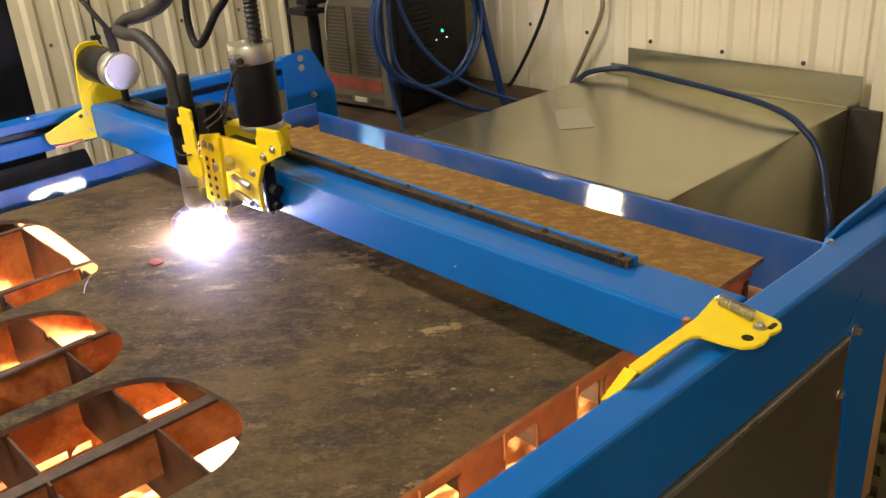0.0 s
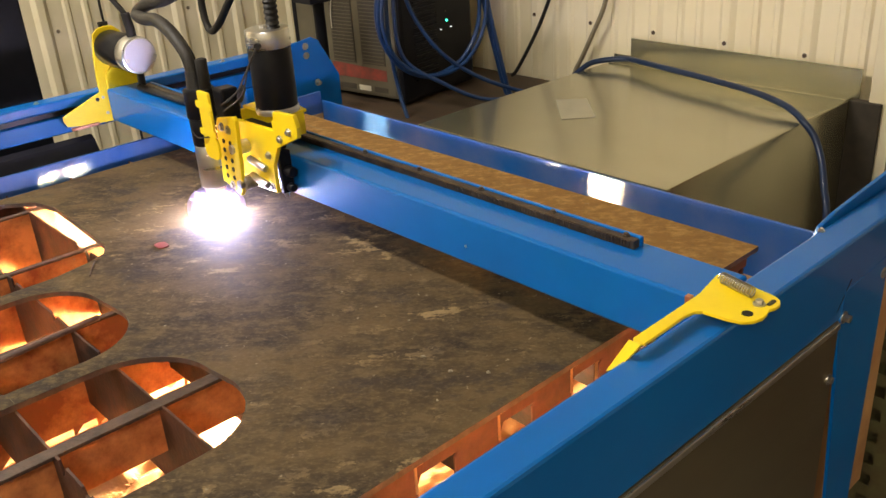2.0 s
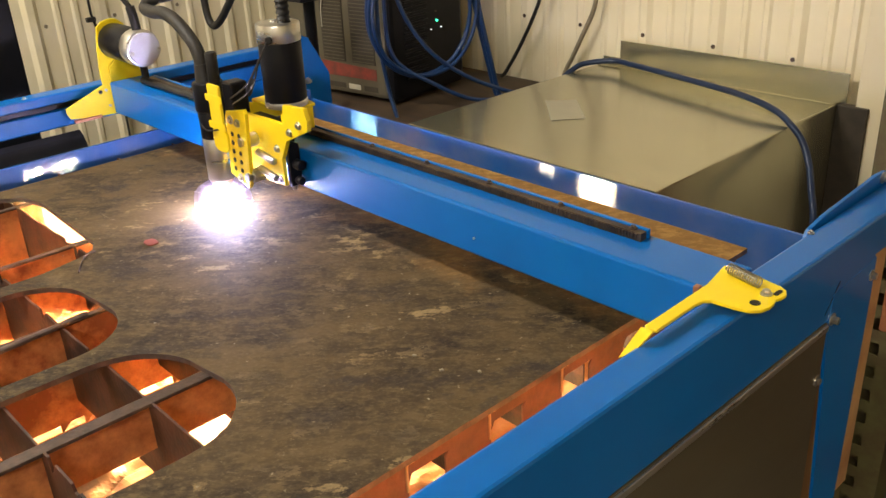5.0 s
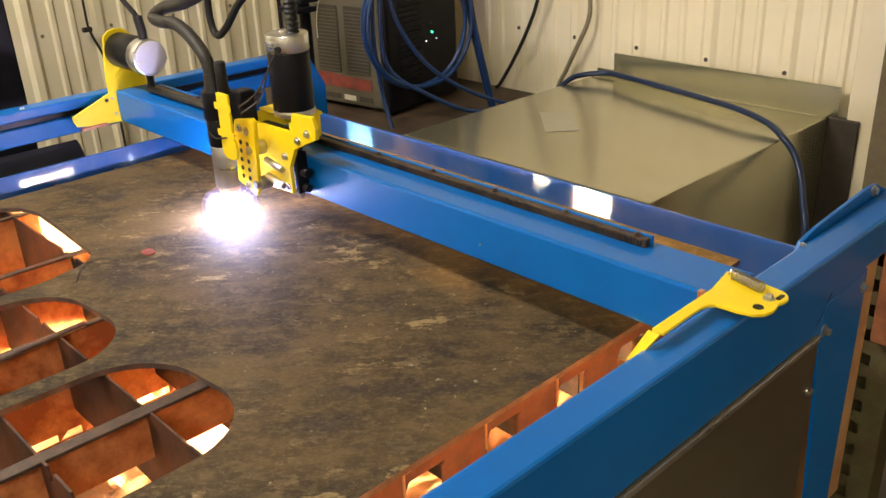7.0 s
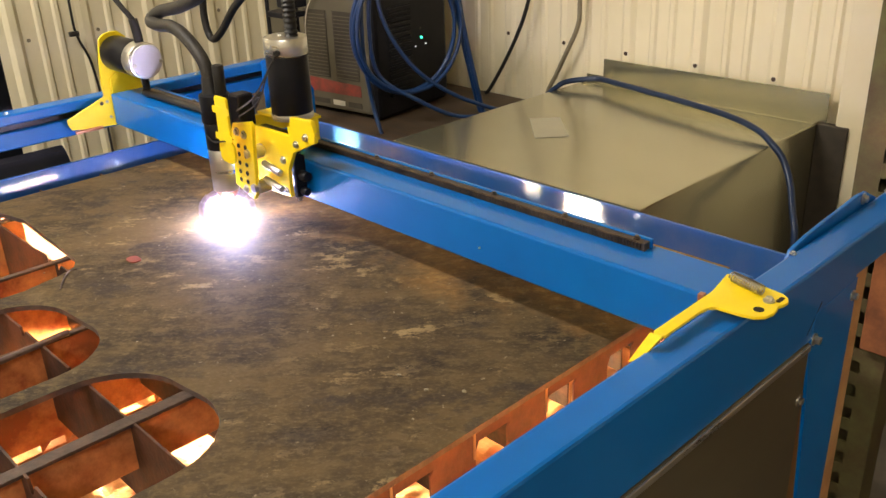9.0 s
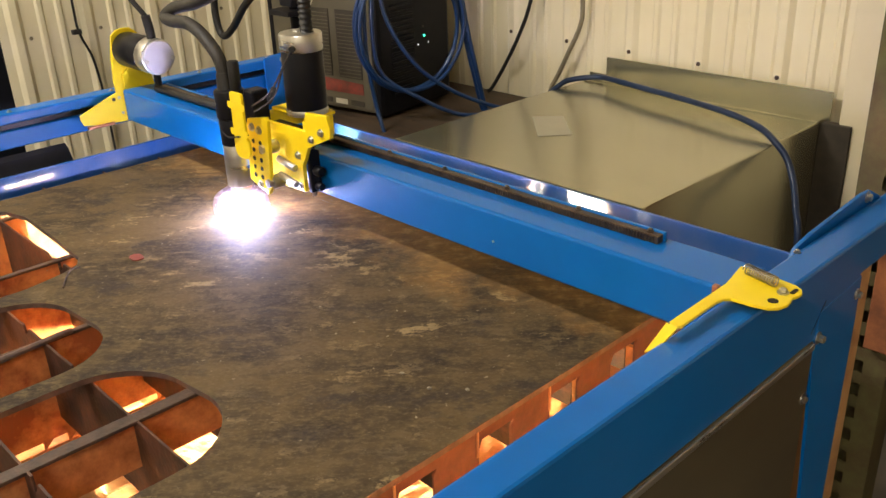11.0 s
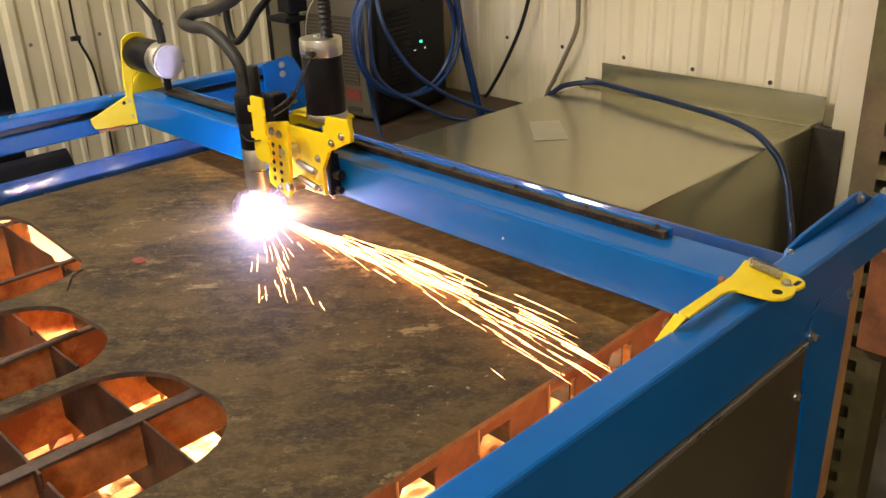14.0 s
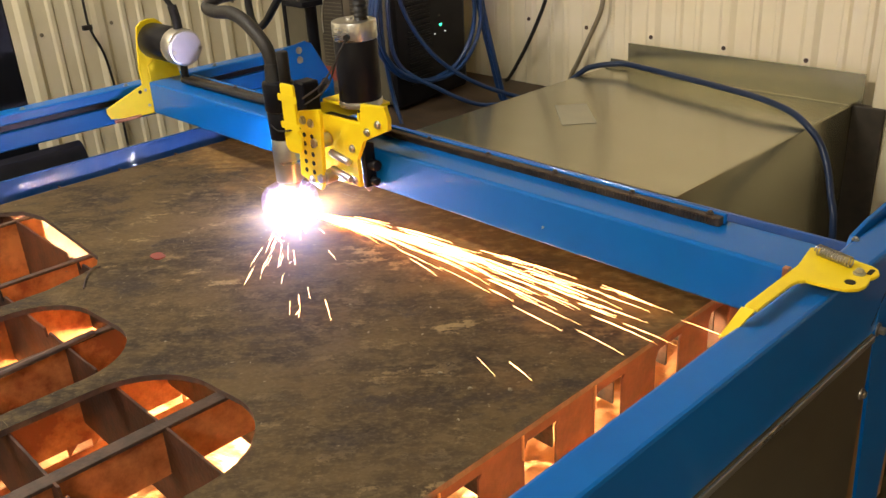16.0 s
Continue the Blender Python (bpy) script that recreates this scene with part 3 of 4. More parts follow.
part("pivot", cyl((1.418, 0.845, 0.941), (1.418, 0.845, 0.950), 0.012, seg=20), STEEL, nb)
gpart("copper_tab", box(1.372, 1.379, 0.8345, 0.842, 0.929, 0.948, 0.001), COPPER, "copper tab")
gpart("lower_tab", box(1.352, 1.384, 0.850, 0.8565, 0.861, 0.8655, 0.0008), COPPER)
# far end bracket in sheet steel, carrying the drive motor; scaled like the far rail
bx = -0.113
prof = [(0.7527, 0.8972), (0.7527, 0.886), (0.7588, 0.8737), (0.8131, 0.8665), (0.854, 0.8645), (0.9359, 0.8645), (0.9359, 0.9392), (0.9206, 1.0211), (0.9155, 1.0539), (0.8991, 1.0672), (0.8817, 1.0682), (0.8663, 1.0651), (0.854, 1.0549), (0.8458, 1.0068), (0.8417, 0.9576), (0.8428, 0.932)]
fb = gpart("end_bracket", prism(prof, "x", bx, bx + 0.005, 0.001), YELLOW, "yellow sheet-steel motor bracket")
part("stiffener", prism([(0.862, 0.9362), (0.862, 0.970), (0.882, 0.985), (0.930, 0.958), (0.934, 0.9362)], "x", bx + 0.006, bx + 0.010), YELLOW, fb)
# dark disc painting the shade of a drilled opening
part("hole_disc", cyl((bx + 0.0045, 0.834, 0.918), (bx + 0.0056, 0.834, 0.918), 0.0042, seg=16), RUBBER, fb)
part("copper_shoe", box(bx + 0.001, bx + 0.010, 0.765, 0.826, 0.8635, 0.870, 0.001), COPPER, fb)
for yy, zz in ((0.847, 0.920), (0.850, 0.885)):
    bolt(fb, (bx + 0.005, yy, zz), (1, 0, 0), 0.0022, 0.002)
mc = Vector((0, 0.8878, 1.0211))
dm = gpart("drive_motor", cyl((bx + 0.005, mc.y, mc.z), (-0.0076, mc.y, mc.z), 0.0379, seg=40, bevel=0.001), BLACK, "black cylindrical drive motor", True)
part("end_cap", cyl((-0.0074, mc.y, mc.z), (0.0303, mc.y, mc.z), 0.0383, seg=40, bevel=0.003), ALU, dm, "machined aluminium end cap", True)
part("encoder_cover", prism([(mc.y + 0.0345 * math.cos(radians(a_)), mc.z + 0.0345 * math.sin(radians(a_))) for a_ in range(-20, 281, 12)], "x", 0.0306, 0.0365, 0.002), WHITEP, dm, "pale encoder cover", True)
for dy in (-0.03, 0.03):
    bolt(dm, (0.0366, mc.y + dy, mc.z - 0.005), (1, 0, 0), 0.003, 0.002, name="screw")
part("cable", tube([(0.013, mc.y, mc.z + 0.030), (0.013, mc.y - 0.002, mc.z + 0.075), (-0.02, mc.y - 0.02, mc.z + 0.125), (-0.10, mc.y - 0.03, mc.z + 0.2), (-0.24, mc.y, mc.z + 0.36)], 0.0055, 10), RUBBER, dm, "black motor cable", True)
part("strain_relief", tube([(0.013, mc.y, mc.z + 0.028), (0.013, mc.y - 0.001, mc.z + 0.055), (0.010, mc.y - 0.004, mc.z + 0.085)], 0.0095, 12, 8, 0.02), RUBBER, dm, "", True)
part("back_cable", cyl((-0.03, mc.y + 0.02, 0.992), (-0.03, mc.y + 0.02, 0.94), 0.008), RUBBER, dm)
gpart("beam_conduit", tube([(-0.02, 0.897, 0.945), (0.2, 0.897, 0.946), (0.42, 0.897, 0.950)], 0.0075, 10), HOSEG, "grey cable sleeve on beam", True)

# ---- torch carriage (drawn at its place at 8 s) ----
CB = Vector((0.445, 0.80, 0.83))
car = thing("torch_carriage", "yellow torch carriage with black plasma torch and motor", "torch carriage", Matrix.Translation(CB))


def cpart(name, bm, material, label="", smooth=False):
    ob = part(name, bm, material, car, label, smooth)
    ob.location = -CB
    return ob


# dark discs on a solid face imitate the shade inside drilled openings
def hole_discs(parent, spots, y, r, material=RUBBER):
    for hx, hz in spots:
        part("hole_disc", cyl((hx, y + 0.0005, hz), (hx, y - 0.0008, hz), r, seg=14), material, parent)


tx, ty = 0.445, 0.800
cpart("torch_nozzle", add_cyl(cyl((tx, ty, 0.834), (tx, ty, 0.862), 0.012, 0.021), (tx, ty, 0.822), (tx, ty, 0.834), 0.006, 0.010), COPPER, "dark copper torch nozzle", True)
cpart("torch_barrel", cyl((tx, ty, 0.860), (tx, ty, 0.937), 0.0238, seg=32, bevel=0.002), ALU, "brushed metal torch barrel", True)
cpart("torch_body", add_cyl(cyl((tx, ty, 0.937), (tx, ty, 0.985), 0.0245, seg=32, bevel=0.003), (tx, ty, 0.985), (tx, ty, 1.035), 0.0265, seg=32, bevel=0.003), BLACK, "black torch body", True)
cpart("torch_neck", add_cyl(cyl((tx - 0.006, ty, 1.03), (tx - 0.010, ty, 1.062), 0.017, 0.013), (tx + 0.014, ty + 0.006, 1.03), (tx + 0.014, ty + 0.006, 1.085), 0.010, bevel=0.003), RUBBER, "", True)
cpart("sensor_box", box(tx + 0.030, tx + 0.062, ty + 0.008, ty + 0.04, 0.975, 1.038, 0.004), BLACK, "black sensor housing")
cl = cpart("torch_clamp", prism(rounded(tx + 0.068, 1.000, 0.036, 0.090, 0.005), "y", ty - 0.030, ty - 0.025, 0.001), YELLOW, "yellow torch clamp")
part("clamp_ear", prism(rounded(tx + 0.068, 1.022, 0.052, 0.012, 0.004), "y", ty - 0.0308, ty - 0.0302), YELLOW, cl)
part("clamp_ear", prism(rounded(tx + 0.068, 0.976, 0.052, 0.012, 0.004), "y", ty - 0.0308, ty - 0.0302), YELLOW, cl)
part("clamp_foot", prism(rounded(tx + 0.070, 0.951, 0.046, 0.040, 0.014), "y", ty - 0.0296, ty - 0.0249, 0.001), YELLOW, cl)
part("wire_tie", tube([(tx + 0.002, ty - 0.026, 0.966), (tx + 0.032, ty - 0.033, 0.963), (tx + 0.058, ty - 0.033, 0.967), (tx + 0.085, ty - 0.024, 0.974)], 0.0014, 6), RUBBER, cl)
cpart("torch_shield", prism([(tx - 0.034, 0.868), (tx - 0.029, 0.862), (tx - 0.033, 0.995), (tx - 0.038, 0.997)], "y", ty - 0.006, ty + 0.004, 0.001), YELLOW, "thin yellow torch shield")
hp = cpart("slide_plate", prism([(0.486, 0.880), (0.540, 0.864), (0.549, 0.876), (0.560, 0.998), (0.555, 1.004), (0.500, 0.993), (0.494, 0.982)], "y", ty - 0.004, ty + 0.003, 0.001), YELLOW, "yellow slide plate with rows of holes")
hole_discs(hp, [(0.506 + 0.021 * i + 0.0012 * k, 0.893 + 0.0155 * k) for i in (0, 1) for k in range(5)], ty - 0.004, 0.0042)
for hx, hz in ((0.512, 0.980), (0.533, 0.978), (0.520, 0.879)):
    bolt(hp, (hx, ty - 0.004, hz), (0, -1, 0), 0.005, 0.004)
fp = cpart("face_plate", prism([(0.500, 0.872), (0.608, 0.876), (0.607, 0.922), (0.627, 0.957), (0.690, 0.986), (0.692, 1.003), (0.684, 1.022), (0.628, 1.018), (0.622, 0.986), (0.500, 0.984)], "y", 0.826, 0.834, 0.001), YELLOW, "yellow carriage face plate")
for hz in (0.918, 0.889):
    part("guide_pin", cyl((0.548, 0.818, hz + 0.008), (0.596, 0.818, hz), 0.006, bevel=0.001), STEEL, fp, "", True)
for p in ((0.538, 0.946), (0.546, 0.886)):
    part("roller", add_cyl(cyl((p[0], 0.824, p[1]), (p[0], 0.800, p[1]), 0.012, seg=20, bevel=0.002), (p[0], 0.800, p[1]), (p[0], 0.792, p[1]), 0.008, seg=6), STEEL, fp, "steel guide roller")
for p in ((0.598, 0.94), (0.598, 0.885), (0.668, 0.992), (0.640, 0.975)):
    bolt(fp, (p[0], 0.826, p[1]), (0, -1, 0), 0.0045, 0.004)
rp = cpart("roller_plate", prism([(0.8345, 0.874), (0.856, 0.874), (0.856, 0.945), (0.8345, 0.955)], "x", 0.608, 0.616, 0.001), BLACK, "black roller side plate")
part("cam", add_cyl(cyl((0.616, 0.846, 0.912), (0.634, 0.846, 0.912), 0.009, seg=20, bevel=0.002), (0.616, 0.846, 0.884), (0.630, 0.846, 0.884), 0.007, seg=20, bevel=0.002), BLACK, rp, "", True)
bolt(rp, (0.611, 0.842, 0.874), (0, 0, -1), 0.004, 0.006)
mp_ = cpart("motor_mount", prism([(0.500, 0.848), (0.612, 0.848), (0.612, 0.900), (0.500, 0.925)], "z", 0.998, 1.003, 0.001), YELLOW, "yellow motor mount")
part("upright", box(0.606, 0.611, 0.835, 0.895, 0.962, 0.9975), YELLOW, mp_)
part("upright", box(0.500, 0.505, 0.835, 0.915, 0.962, 0.9975), YELLOW, mp_)
# black block paints the shade in the gap below the motor
part("gap_shade", box(0.507, 0.604, 0.835, 0.858, 0.945, 0.980, 0.002), BLACK, mp_, "black block standing in for shade in the mount gap")
bolt(mp_, (0.545, 0.905, 1.003), (0, 0, 1), 0.005, 0.004)
bolt(mp_, (0.515, 0.905, 1.003), (0, 0, 1), 0.005, 0.004)
mx, my = 0.583, 0.864
sm = cpart("drive_motor", cyl((mx, my, 1.013), (mx, my, 1.108), 0.0345, seg=40, bevel=0.001), BLACK, "black cylindrical motor", True)
part("flange", cyl((mx, my, 1.0032), (mx, my, 1.0128), 0.0355, seg=40, bevel=0.001), ALU, sm, "", True)
part("end_cap", add_cyl(cyl((mx, my, 1.1082), (mx, my, 1.138), 0.0355, seg=40, bevel=0.003), (mx - 0.01, my, 1.138), (mx - 0.01, my, 1.141), 0.006, seg=12), ALU, sm, "machined aluminium end cap", True)
part("grommet", cyl((mx + 0.018, my - 0.029, 1.117), (mx + 0.022, my - 0.035, 1.117), 0.005, seg=14), RUBBER, sm)
part("cable", tube([(mx + 0.012, my + 0.005, 1.136), (mx + 0.012, my + 0.005, 1.18), (mx + 0.004, my + 0.01, 1.25), (mx - 0.01, my + 0.05, 1.4)], 0.0075, 10), RUBBER, sm, "black motor cable", True)
part("strain_relief", tube([(mx + 0.012, my + 0.005, 1.136), (mx + 0.012, my + 0.005, 1.175), (mx + 0.009, my + 0.007, 1.205)], 0.0105, 12, 10, 0.1), RUBBER, sm, "", True)
cpart("encoder_wire", add_tube(tube([(mx + 0.021, my - 0.036, 1.115), (mx + 0.004, my - 0.052, 1.075), (mx - 0.035, my - 0.05, 1.040), (tx + 0.058, ty + 0.006, 1.012)], 0.0018, 6), [(mx + 0.020, my - 0.036, 1.114), (mx + 0.012, my - 0.050, 1.085), (mx - 0.022, my - 0.05, 1.036), (tx + 0.066, ty + 0.004, 1.004)], 0.0014, 6), HOSEG, "thin dark encoder wires", True)
cpart("plug", tube([(mx - 0.085, my - 0.02, 1.012), (mx - 0.055, my - 0.03, 1.034), (mx - 0.045, my - 0.033, 1.042)], 0.006, 8), RUBBER)
cpart("torch_lead", tube([(tx - 0.008, ty, 1.055), (tx - 0.022, ty, 1.090), (tx - 0.072, ty + 0.002, 1.122), (tx - 0.125, ty + 0.006, 1.134), (tx - 0.185, ty + 0.012, 1.130), (tx - 0.228, ty + 0.02, 1.133), (tx - 0.205, ty + 0.03, 1.150), (tx - 0.12, ty + 0.03, 1.168), (tx - 0.03, ty + 0.03, 1.205), (tx + 0.06, ty + 0.03, 1.30)], 0.0115, 14), HOSEG, "thick dark braided torch lead", True)
cpart("hanging_hose", tube([(-0.20, 1.20, 1.30), (-0.252, 1.20, 1.10), (-0.256, 1.20, 1.02), (-0.232, 1.20, 0.988), (-0.185, 1.20, 1.012), (-0.12, 1.20, 1.07), (-0.04, 1.20, 1.13), (0.10, 1.20, 1.28)], 0.0092, 12), RUBBER, "looped black hose", True)


def arc_ball(r):
    bm = bmesh.new()
    bmesh.ops.create_icosphere(bm, subdivisions=4, radius=r)
    for v in bm.verts:
        v.co *= 1 + 0.10 * noise.noise(v.co * 60) + 0.05 * noise.noise(v.co * 170)
        v.co.z *= 0.8
    return bm


def halo_needles(r, count):
    """Fine glowing needles of uneven length that imitate bloom round the arc."""
    rng = random.Random(3)
    bm = bmesh.new()
    for _ in range(count):
        d = Vector((rng.gauss(0, 1), rng.gauss(0, 1), rng.uniform(-0.35, 1.1))).normalized()
        d.z *= 0.85
        add_tube(bm, [d * r * 0.7, d * r * 1.0, d * r * (1.10 + min(0.75, rng.expovariate(4.5)))], 0.0005, 3, 1, 0.0, lambda s: 1.05 - s)
    return bm


def bloom_shells(radii):
    """Nested thin glowing shells that imitate the camera's bloom round the arc."""
    bm = bmesh.new()
    for r in radii:
        g = bmesh.ops.create_icosphere(bm, subdivisions=4, radius=r)
        for v in g["verts"]:
            v.co.z *= 0.82
            v.co *= 1 + 0.12 * noise.noise(v.co * 45)
    return bm


def bloom_material():
    m, n, l, b_ = nodes_of("painted_bloom")
    tr, em, mx_ = n.new("ShaderNodeBsdfTransparent"), n.new("ShaderNodeEmission"), n.new("ShaderNodeMixShader")
    em.inputs["Color"].default_value, em.inputs["Strength"].default_value = (0.66, 0.52, 1.0, 1), 2.2
    mx_.inputs[0].default_value = 0.06
    l.new(tr.outputs[0], mx_.inputs[1])
    l.new(em.outputs[0], mx_.inputs[2])
    l.new(mx_.outputs[0], n["Material Output"].inputs["Surface"])
    return m


arc = part("plasma_arc", arc_ball(0.028), ARC, car, "blinding white plasma arc")
arc.location = Vector((tx - 0.008, ty, 0.818)) - CB
# the arc's fuzzy bloom, put in as glowing needles
rays = part("halo_needles", halo_needles(0.030, 520), HALO, car, "fine violet-white needles imitating the arc's bloom")
rays.location = arc.location
tagged(rays, kind="stuff")
# camera bloom put in as faint violet shells
gas = part("bloom_shells", bloom_shells([0.036, 0.042, 0.050]), bloom_material(), car, "violet shells imitating camera bloom round the arc", True)
gas.location = arc.location
tagged(gas, kind="stuff")
# molten jet under the sheet
bm = bmesh.new()
rngj = random.Random(5)
for k in range(26):
    dx, dy = rngj.gauss(0, 0.014), rngj.gauss(0, 0.014)
    add_tube(bm, [(dx * 0.1, dy * 0.1, 0), (dx * 0.7, dy * 0.7, -0.12), (dx * 1.5, dy * 1.5, -0.235)], 0.0045, 5, 3)
jet = part("molten_jet", bm, UNDER, car, "glowing molten metal jet under the sheet")
jet.location = Vector((tx, ty, 0.785)) - CB


# ---- sheet-metal hood box by the wall ----
hood = thing("sheet_metal_box", "large galvanised sheet-metal box against the wall", "metal box", pose(0.2, 1.82, 0))
HX0, HX1, HY0, HY1, HZ = -0.46 + 0.2, 0.914, 1.425, 2.225, 0.752


def hpart(name, bm, material, label=""):
    ob = part(name, bm, material, hood, label)
    ob.location = (-0.2, -1.82, 0)
    return ob


hpart("body", box(0.19, HX1, HY0, HY1, 0.0, HZ, 0.003), GALV, "dull galvanised box body")
hpart("back_flange", box(0.252, HX1 + 0.015, HY1 - 0.012, HY1 - 0.008, HZ, HZ + 0.072), GALV, "upright galvanised flange")
hpart("seam", box(0.20, HX1, HY1 - 0.05, HY1 - 0.012, HZ, HZ + 0.004, 0.001), GALV)
hpart("hem", box(0.19, 0.252, HY1 - 0.010, HY1 - 0.007, HZ, HZ + 0.02), GALV)
# dark strip puts the shade and reflection beside the box into colour
hpart("end_shade", box(HX1, HX1 + 0.076, HY1 - 0.03, HY1 - 0.004, 0.0, HZ - 0.002, 0.002), GRILLE, "dark strip standing in for shade beside the box")
FILM = mat("dull_label_film", (0.43, 0.41, 0.31), (0.38, 0.36, 0.27), 0.4, 0.3, 20, 0.05, 200)
lab = part("paper_label", prism([(0.332, 1.781), (0.389, 1.839), (0.51, 1.722), (0.454, 1.659)], "z", HZ + 0.0005, HZ + 0.0015), FILM)
tagged(lab, "blank off-white label lying on the metal box", "label")

# ---- cables behind the table ----
def cable(name, pts, r, material, label, category="cable", n=8, ridge=0.0):
    return tagged(part(name, tube(pts, r, 12, n, ridge), material, smooth=True), label, category)


cable("supply_hose", [(0.165, 1.99, 0.60), (0.178, 2.02, 0.72), (0.196, 2.067, 0.762), (0.212, 2.105, 0.773), (0.278, 2.146, 0.781), (0.365, 2.123, 0.785), (0.462, 2.095, 0.787), (0.617, 2.061, 0.786), (0.763, 2.021, 0.784), (0.861, 1.989, 0.773), (0.922, 1.950, 0.757), (0.953, 1.947, 0.727), (0.984, 1.926, 0.685), (1.014, 1.888, 0.640), (1.044, 1.851, 0.575), (1.06, 1.84, 0.3), (1.06, 1.83, 0.010)], 0.0078, BLACKHOSE, "thick dark blue hose draped over metal box", "hose")
cable("black_cable", [(0.06, 2.20, 1.25), (-0.031, 2.20, 0.968), (-0.073, 2.20, 0.868), (-0.134, 2.20, 0.762), (-0.20, 2.20, 0.667), (-0.213, 2.19, 0.656)], 0.006, RUBBER, "thin black cable hanging on the wall")
cable("flexible_conduit", [(0.155, 2.21, 1.25), (0.16, 2.21, 0.984), (0.154, 2.21, 0.909), (0.11, 2.21, 0.819), (0.075, 2.21, 0.752), (0.04, 2.21, 0.686), (0.0, 2.21, 0.55)], 0.0068, CONDUIT, "grey ribbed flexible conduit on the wall", "conduit", 16, 0.07)
cable("wall_wire", [(X0 + 0.024, 1.22, 1.5), (X0 + 0.024, 1.215, 1.0), (X0 + 0.024, 1.22, 0.90), (X0 + 0.024, 1.25, 0.80), (X0 + 0.024, 1.262, 0.6), (X0 + 0.024, 1.262, 0.1)], 0.004, RUBBER, "thin black wire down the ribbed wall")
clipb = part("wire_clip", box(X0 + 0.019, X0 + 0.034, 1.195, 1.225, 0.90, 0.915, 0.002), HOSEG)
tagged(clipb, "small grey clip holding wall wire", "clip")

# ---- plasma power source on its bench ----
bench = thing("bench", "low oily brown wooden bench behind the table", "bench", pose(-0.42, 1.88, 0))
part("top", box(-0.52, 0.56, -0.40, 0.345, 0.62, 0.65, 0.003), WOOD, bench)
for lx, ly in ((-0.47, -0.35), (0.5, -0.35), (-0.47, 0.3), (0.5, 0.3)):
    part("leg", box(lx - 0.03, lx + 0.03, ly - 0.03, ly + 0.03, 0, 0.62, 0.003), WOOD, bench)
PWM = pose(-0.22, 1.715, 0.652, 0, 0, -17)
psu = thing("power_source", "beige and black plasma power source with vents", "power source", pose(-0.225, 1.745, 0.652, 0, 0, 8))
# local: x runs back along the side (negative), y across the front
part("body", box(-0.47, -0.035, 0.0, 0.306, 0.012, 0.62, 0.012), BEIGE, psu, "beige painted steel body")
for fx in (-0.4, -0.1):
    for fy in (0.05, 0.25):
        part("foot", cyl((fx, fy, 0), (fx, fy, 0.012), 0.018, seg=16), RUBBER, psu)
front = part("front_panel", box(-0.0345, 0.0, -0.010, 0.338, 0.004, 0.63, 0.014), BLACK, psu, "black moulded front panel with louvres")
for k in range(18):
    part("louvre", box(-0.002, 0.006, 0.049, 0.154, 0.065 + 0.0155 * k, 0.0705 + 0.0155 * k, 0.002), BLACK, front)
for x0 in (-0.300, -0.175):
    g = part("vent_panel", box(x0, x0 + 0.096, -0.003, -0.0005, 0.114, 0.32, 0.001), GRILLE, psu, "dark perforated vent")
    for k in range(18):
        part("slat", box(x0 + 0.004, x0 + 0.092, -0.0042, -0.003, 0.118 + 0.011 * k, 0.1205 + 0.011 * k), BEIGE, g)
part("red_marking", prism([(-0.31, 0.066), (-0.078, 0.066), (-0.078, 0.100), (-0.31, 0.110)], "y", -0.002, -0.0005), RED, psu, "faded red painted marking")
for k, (xa, xb, mm) in enumerate(((-0.31, -0.215, GRILLE), (-0.20, -0.15, WHITEM), (-0.134, -0.078, GRILLE))):
    part("text_bar", box(xa, xb, -0.002, -0.0005, 0.029, 0.045), mm, psu)
part("corner_strip", box(-0.47, -0.455, -0.004, -0.0005, 0.012, 0.62, 0.001), BLACK, psu)
for yy, zz, rr, mm, nm in ((0.205, 0.222, 0.0036, LED, "green_light"), (0.175, 0.199, 0.0017, LEDW, "white_light"), (0.225, 0.199, 0.0017, LEDW, "white_light"), (0.201, 0.251, 0.0036, GRILLE, "switch")):
    part(nm, cyl((0, yy, zz), (0.003, yy, zz), rr, seg=14), mm, front)
part("dial", cyl((0, 0.23, 0.36), (0.014, 0.23, 0.36), 0.018, seg=24, bevel=0.002), BLACK, front)


def coil():
    """Loose loops of blue hose hung on the front of the power source."""
    rng = random.Random(8)
    pts = []
    for k in range(3):
        r1, r2 = rng.uniform(0.160, 0.182), rng.uniform(0.176, 0.188)
        cy, cz = 0.098 + rng.uniform(-0.012, 0.012), 0.282 + rng.uniform(-0.010, 0.010)
        for i in range(10):
            a = math.pi / 2 - 2 * math.pi * (i + k * 0.15) / 10
            pts.append(PWM @ Vector((0.05 + 0.011 * k + rng.uniform(-0.004, 0.004), cy + r1 * math.cos(a), cz + r2 * math.sin(a))))
    return pts


tagged(part("hose_coil", tube(coil(), 0.0058, 10), HOSEB, smooth=True), "coiled blue air hose hanging on power source", "hose")
cable("air_hose", [PWM @ Vector(p) for p in ((0.04, 0.0, 0.46), (0.045, -0.02, 0.30), (0.05, 0.0, 0.16), (0.10, 0.10, 0.08), (0.13, 0.22, 0.02), (0.14, 0.36, 0.012))], 0.0062, HOSEB, "blue air hose trailing over the bench", "hose")
cable("air_hose", [PWM @ Vector(p) for p in ((0.04, -0.03, 0.50), (0.05, -0.045, 0.25), (0.06, -0.03, 0.08), (0.10, -0.02, -0.03), (0.12, -0.01, -0.2))], 0.0062, HOSEB, "blue air hose hanging down from coil", "hose")
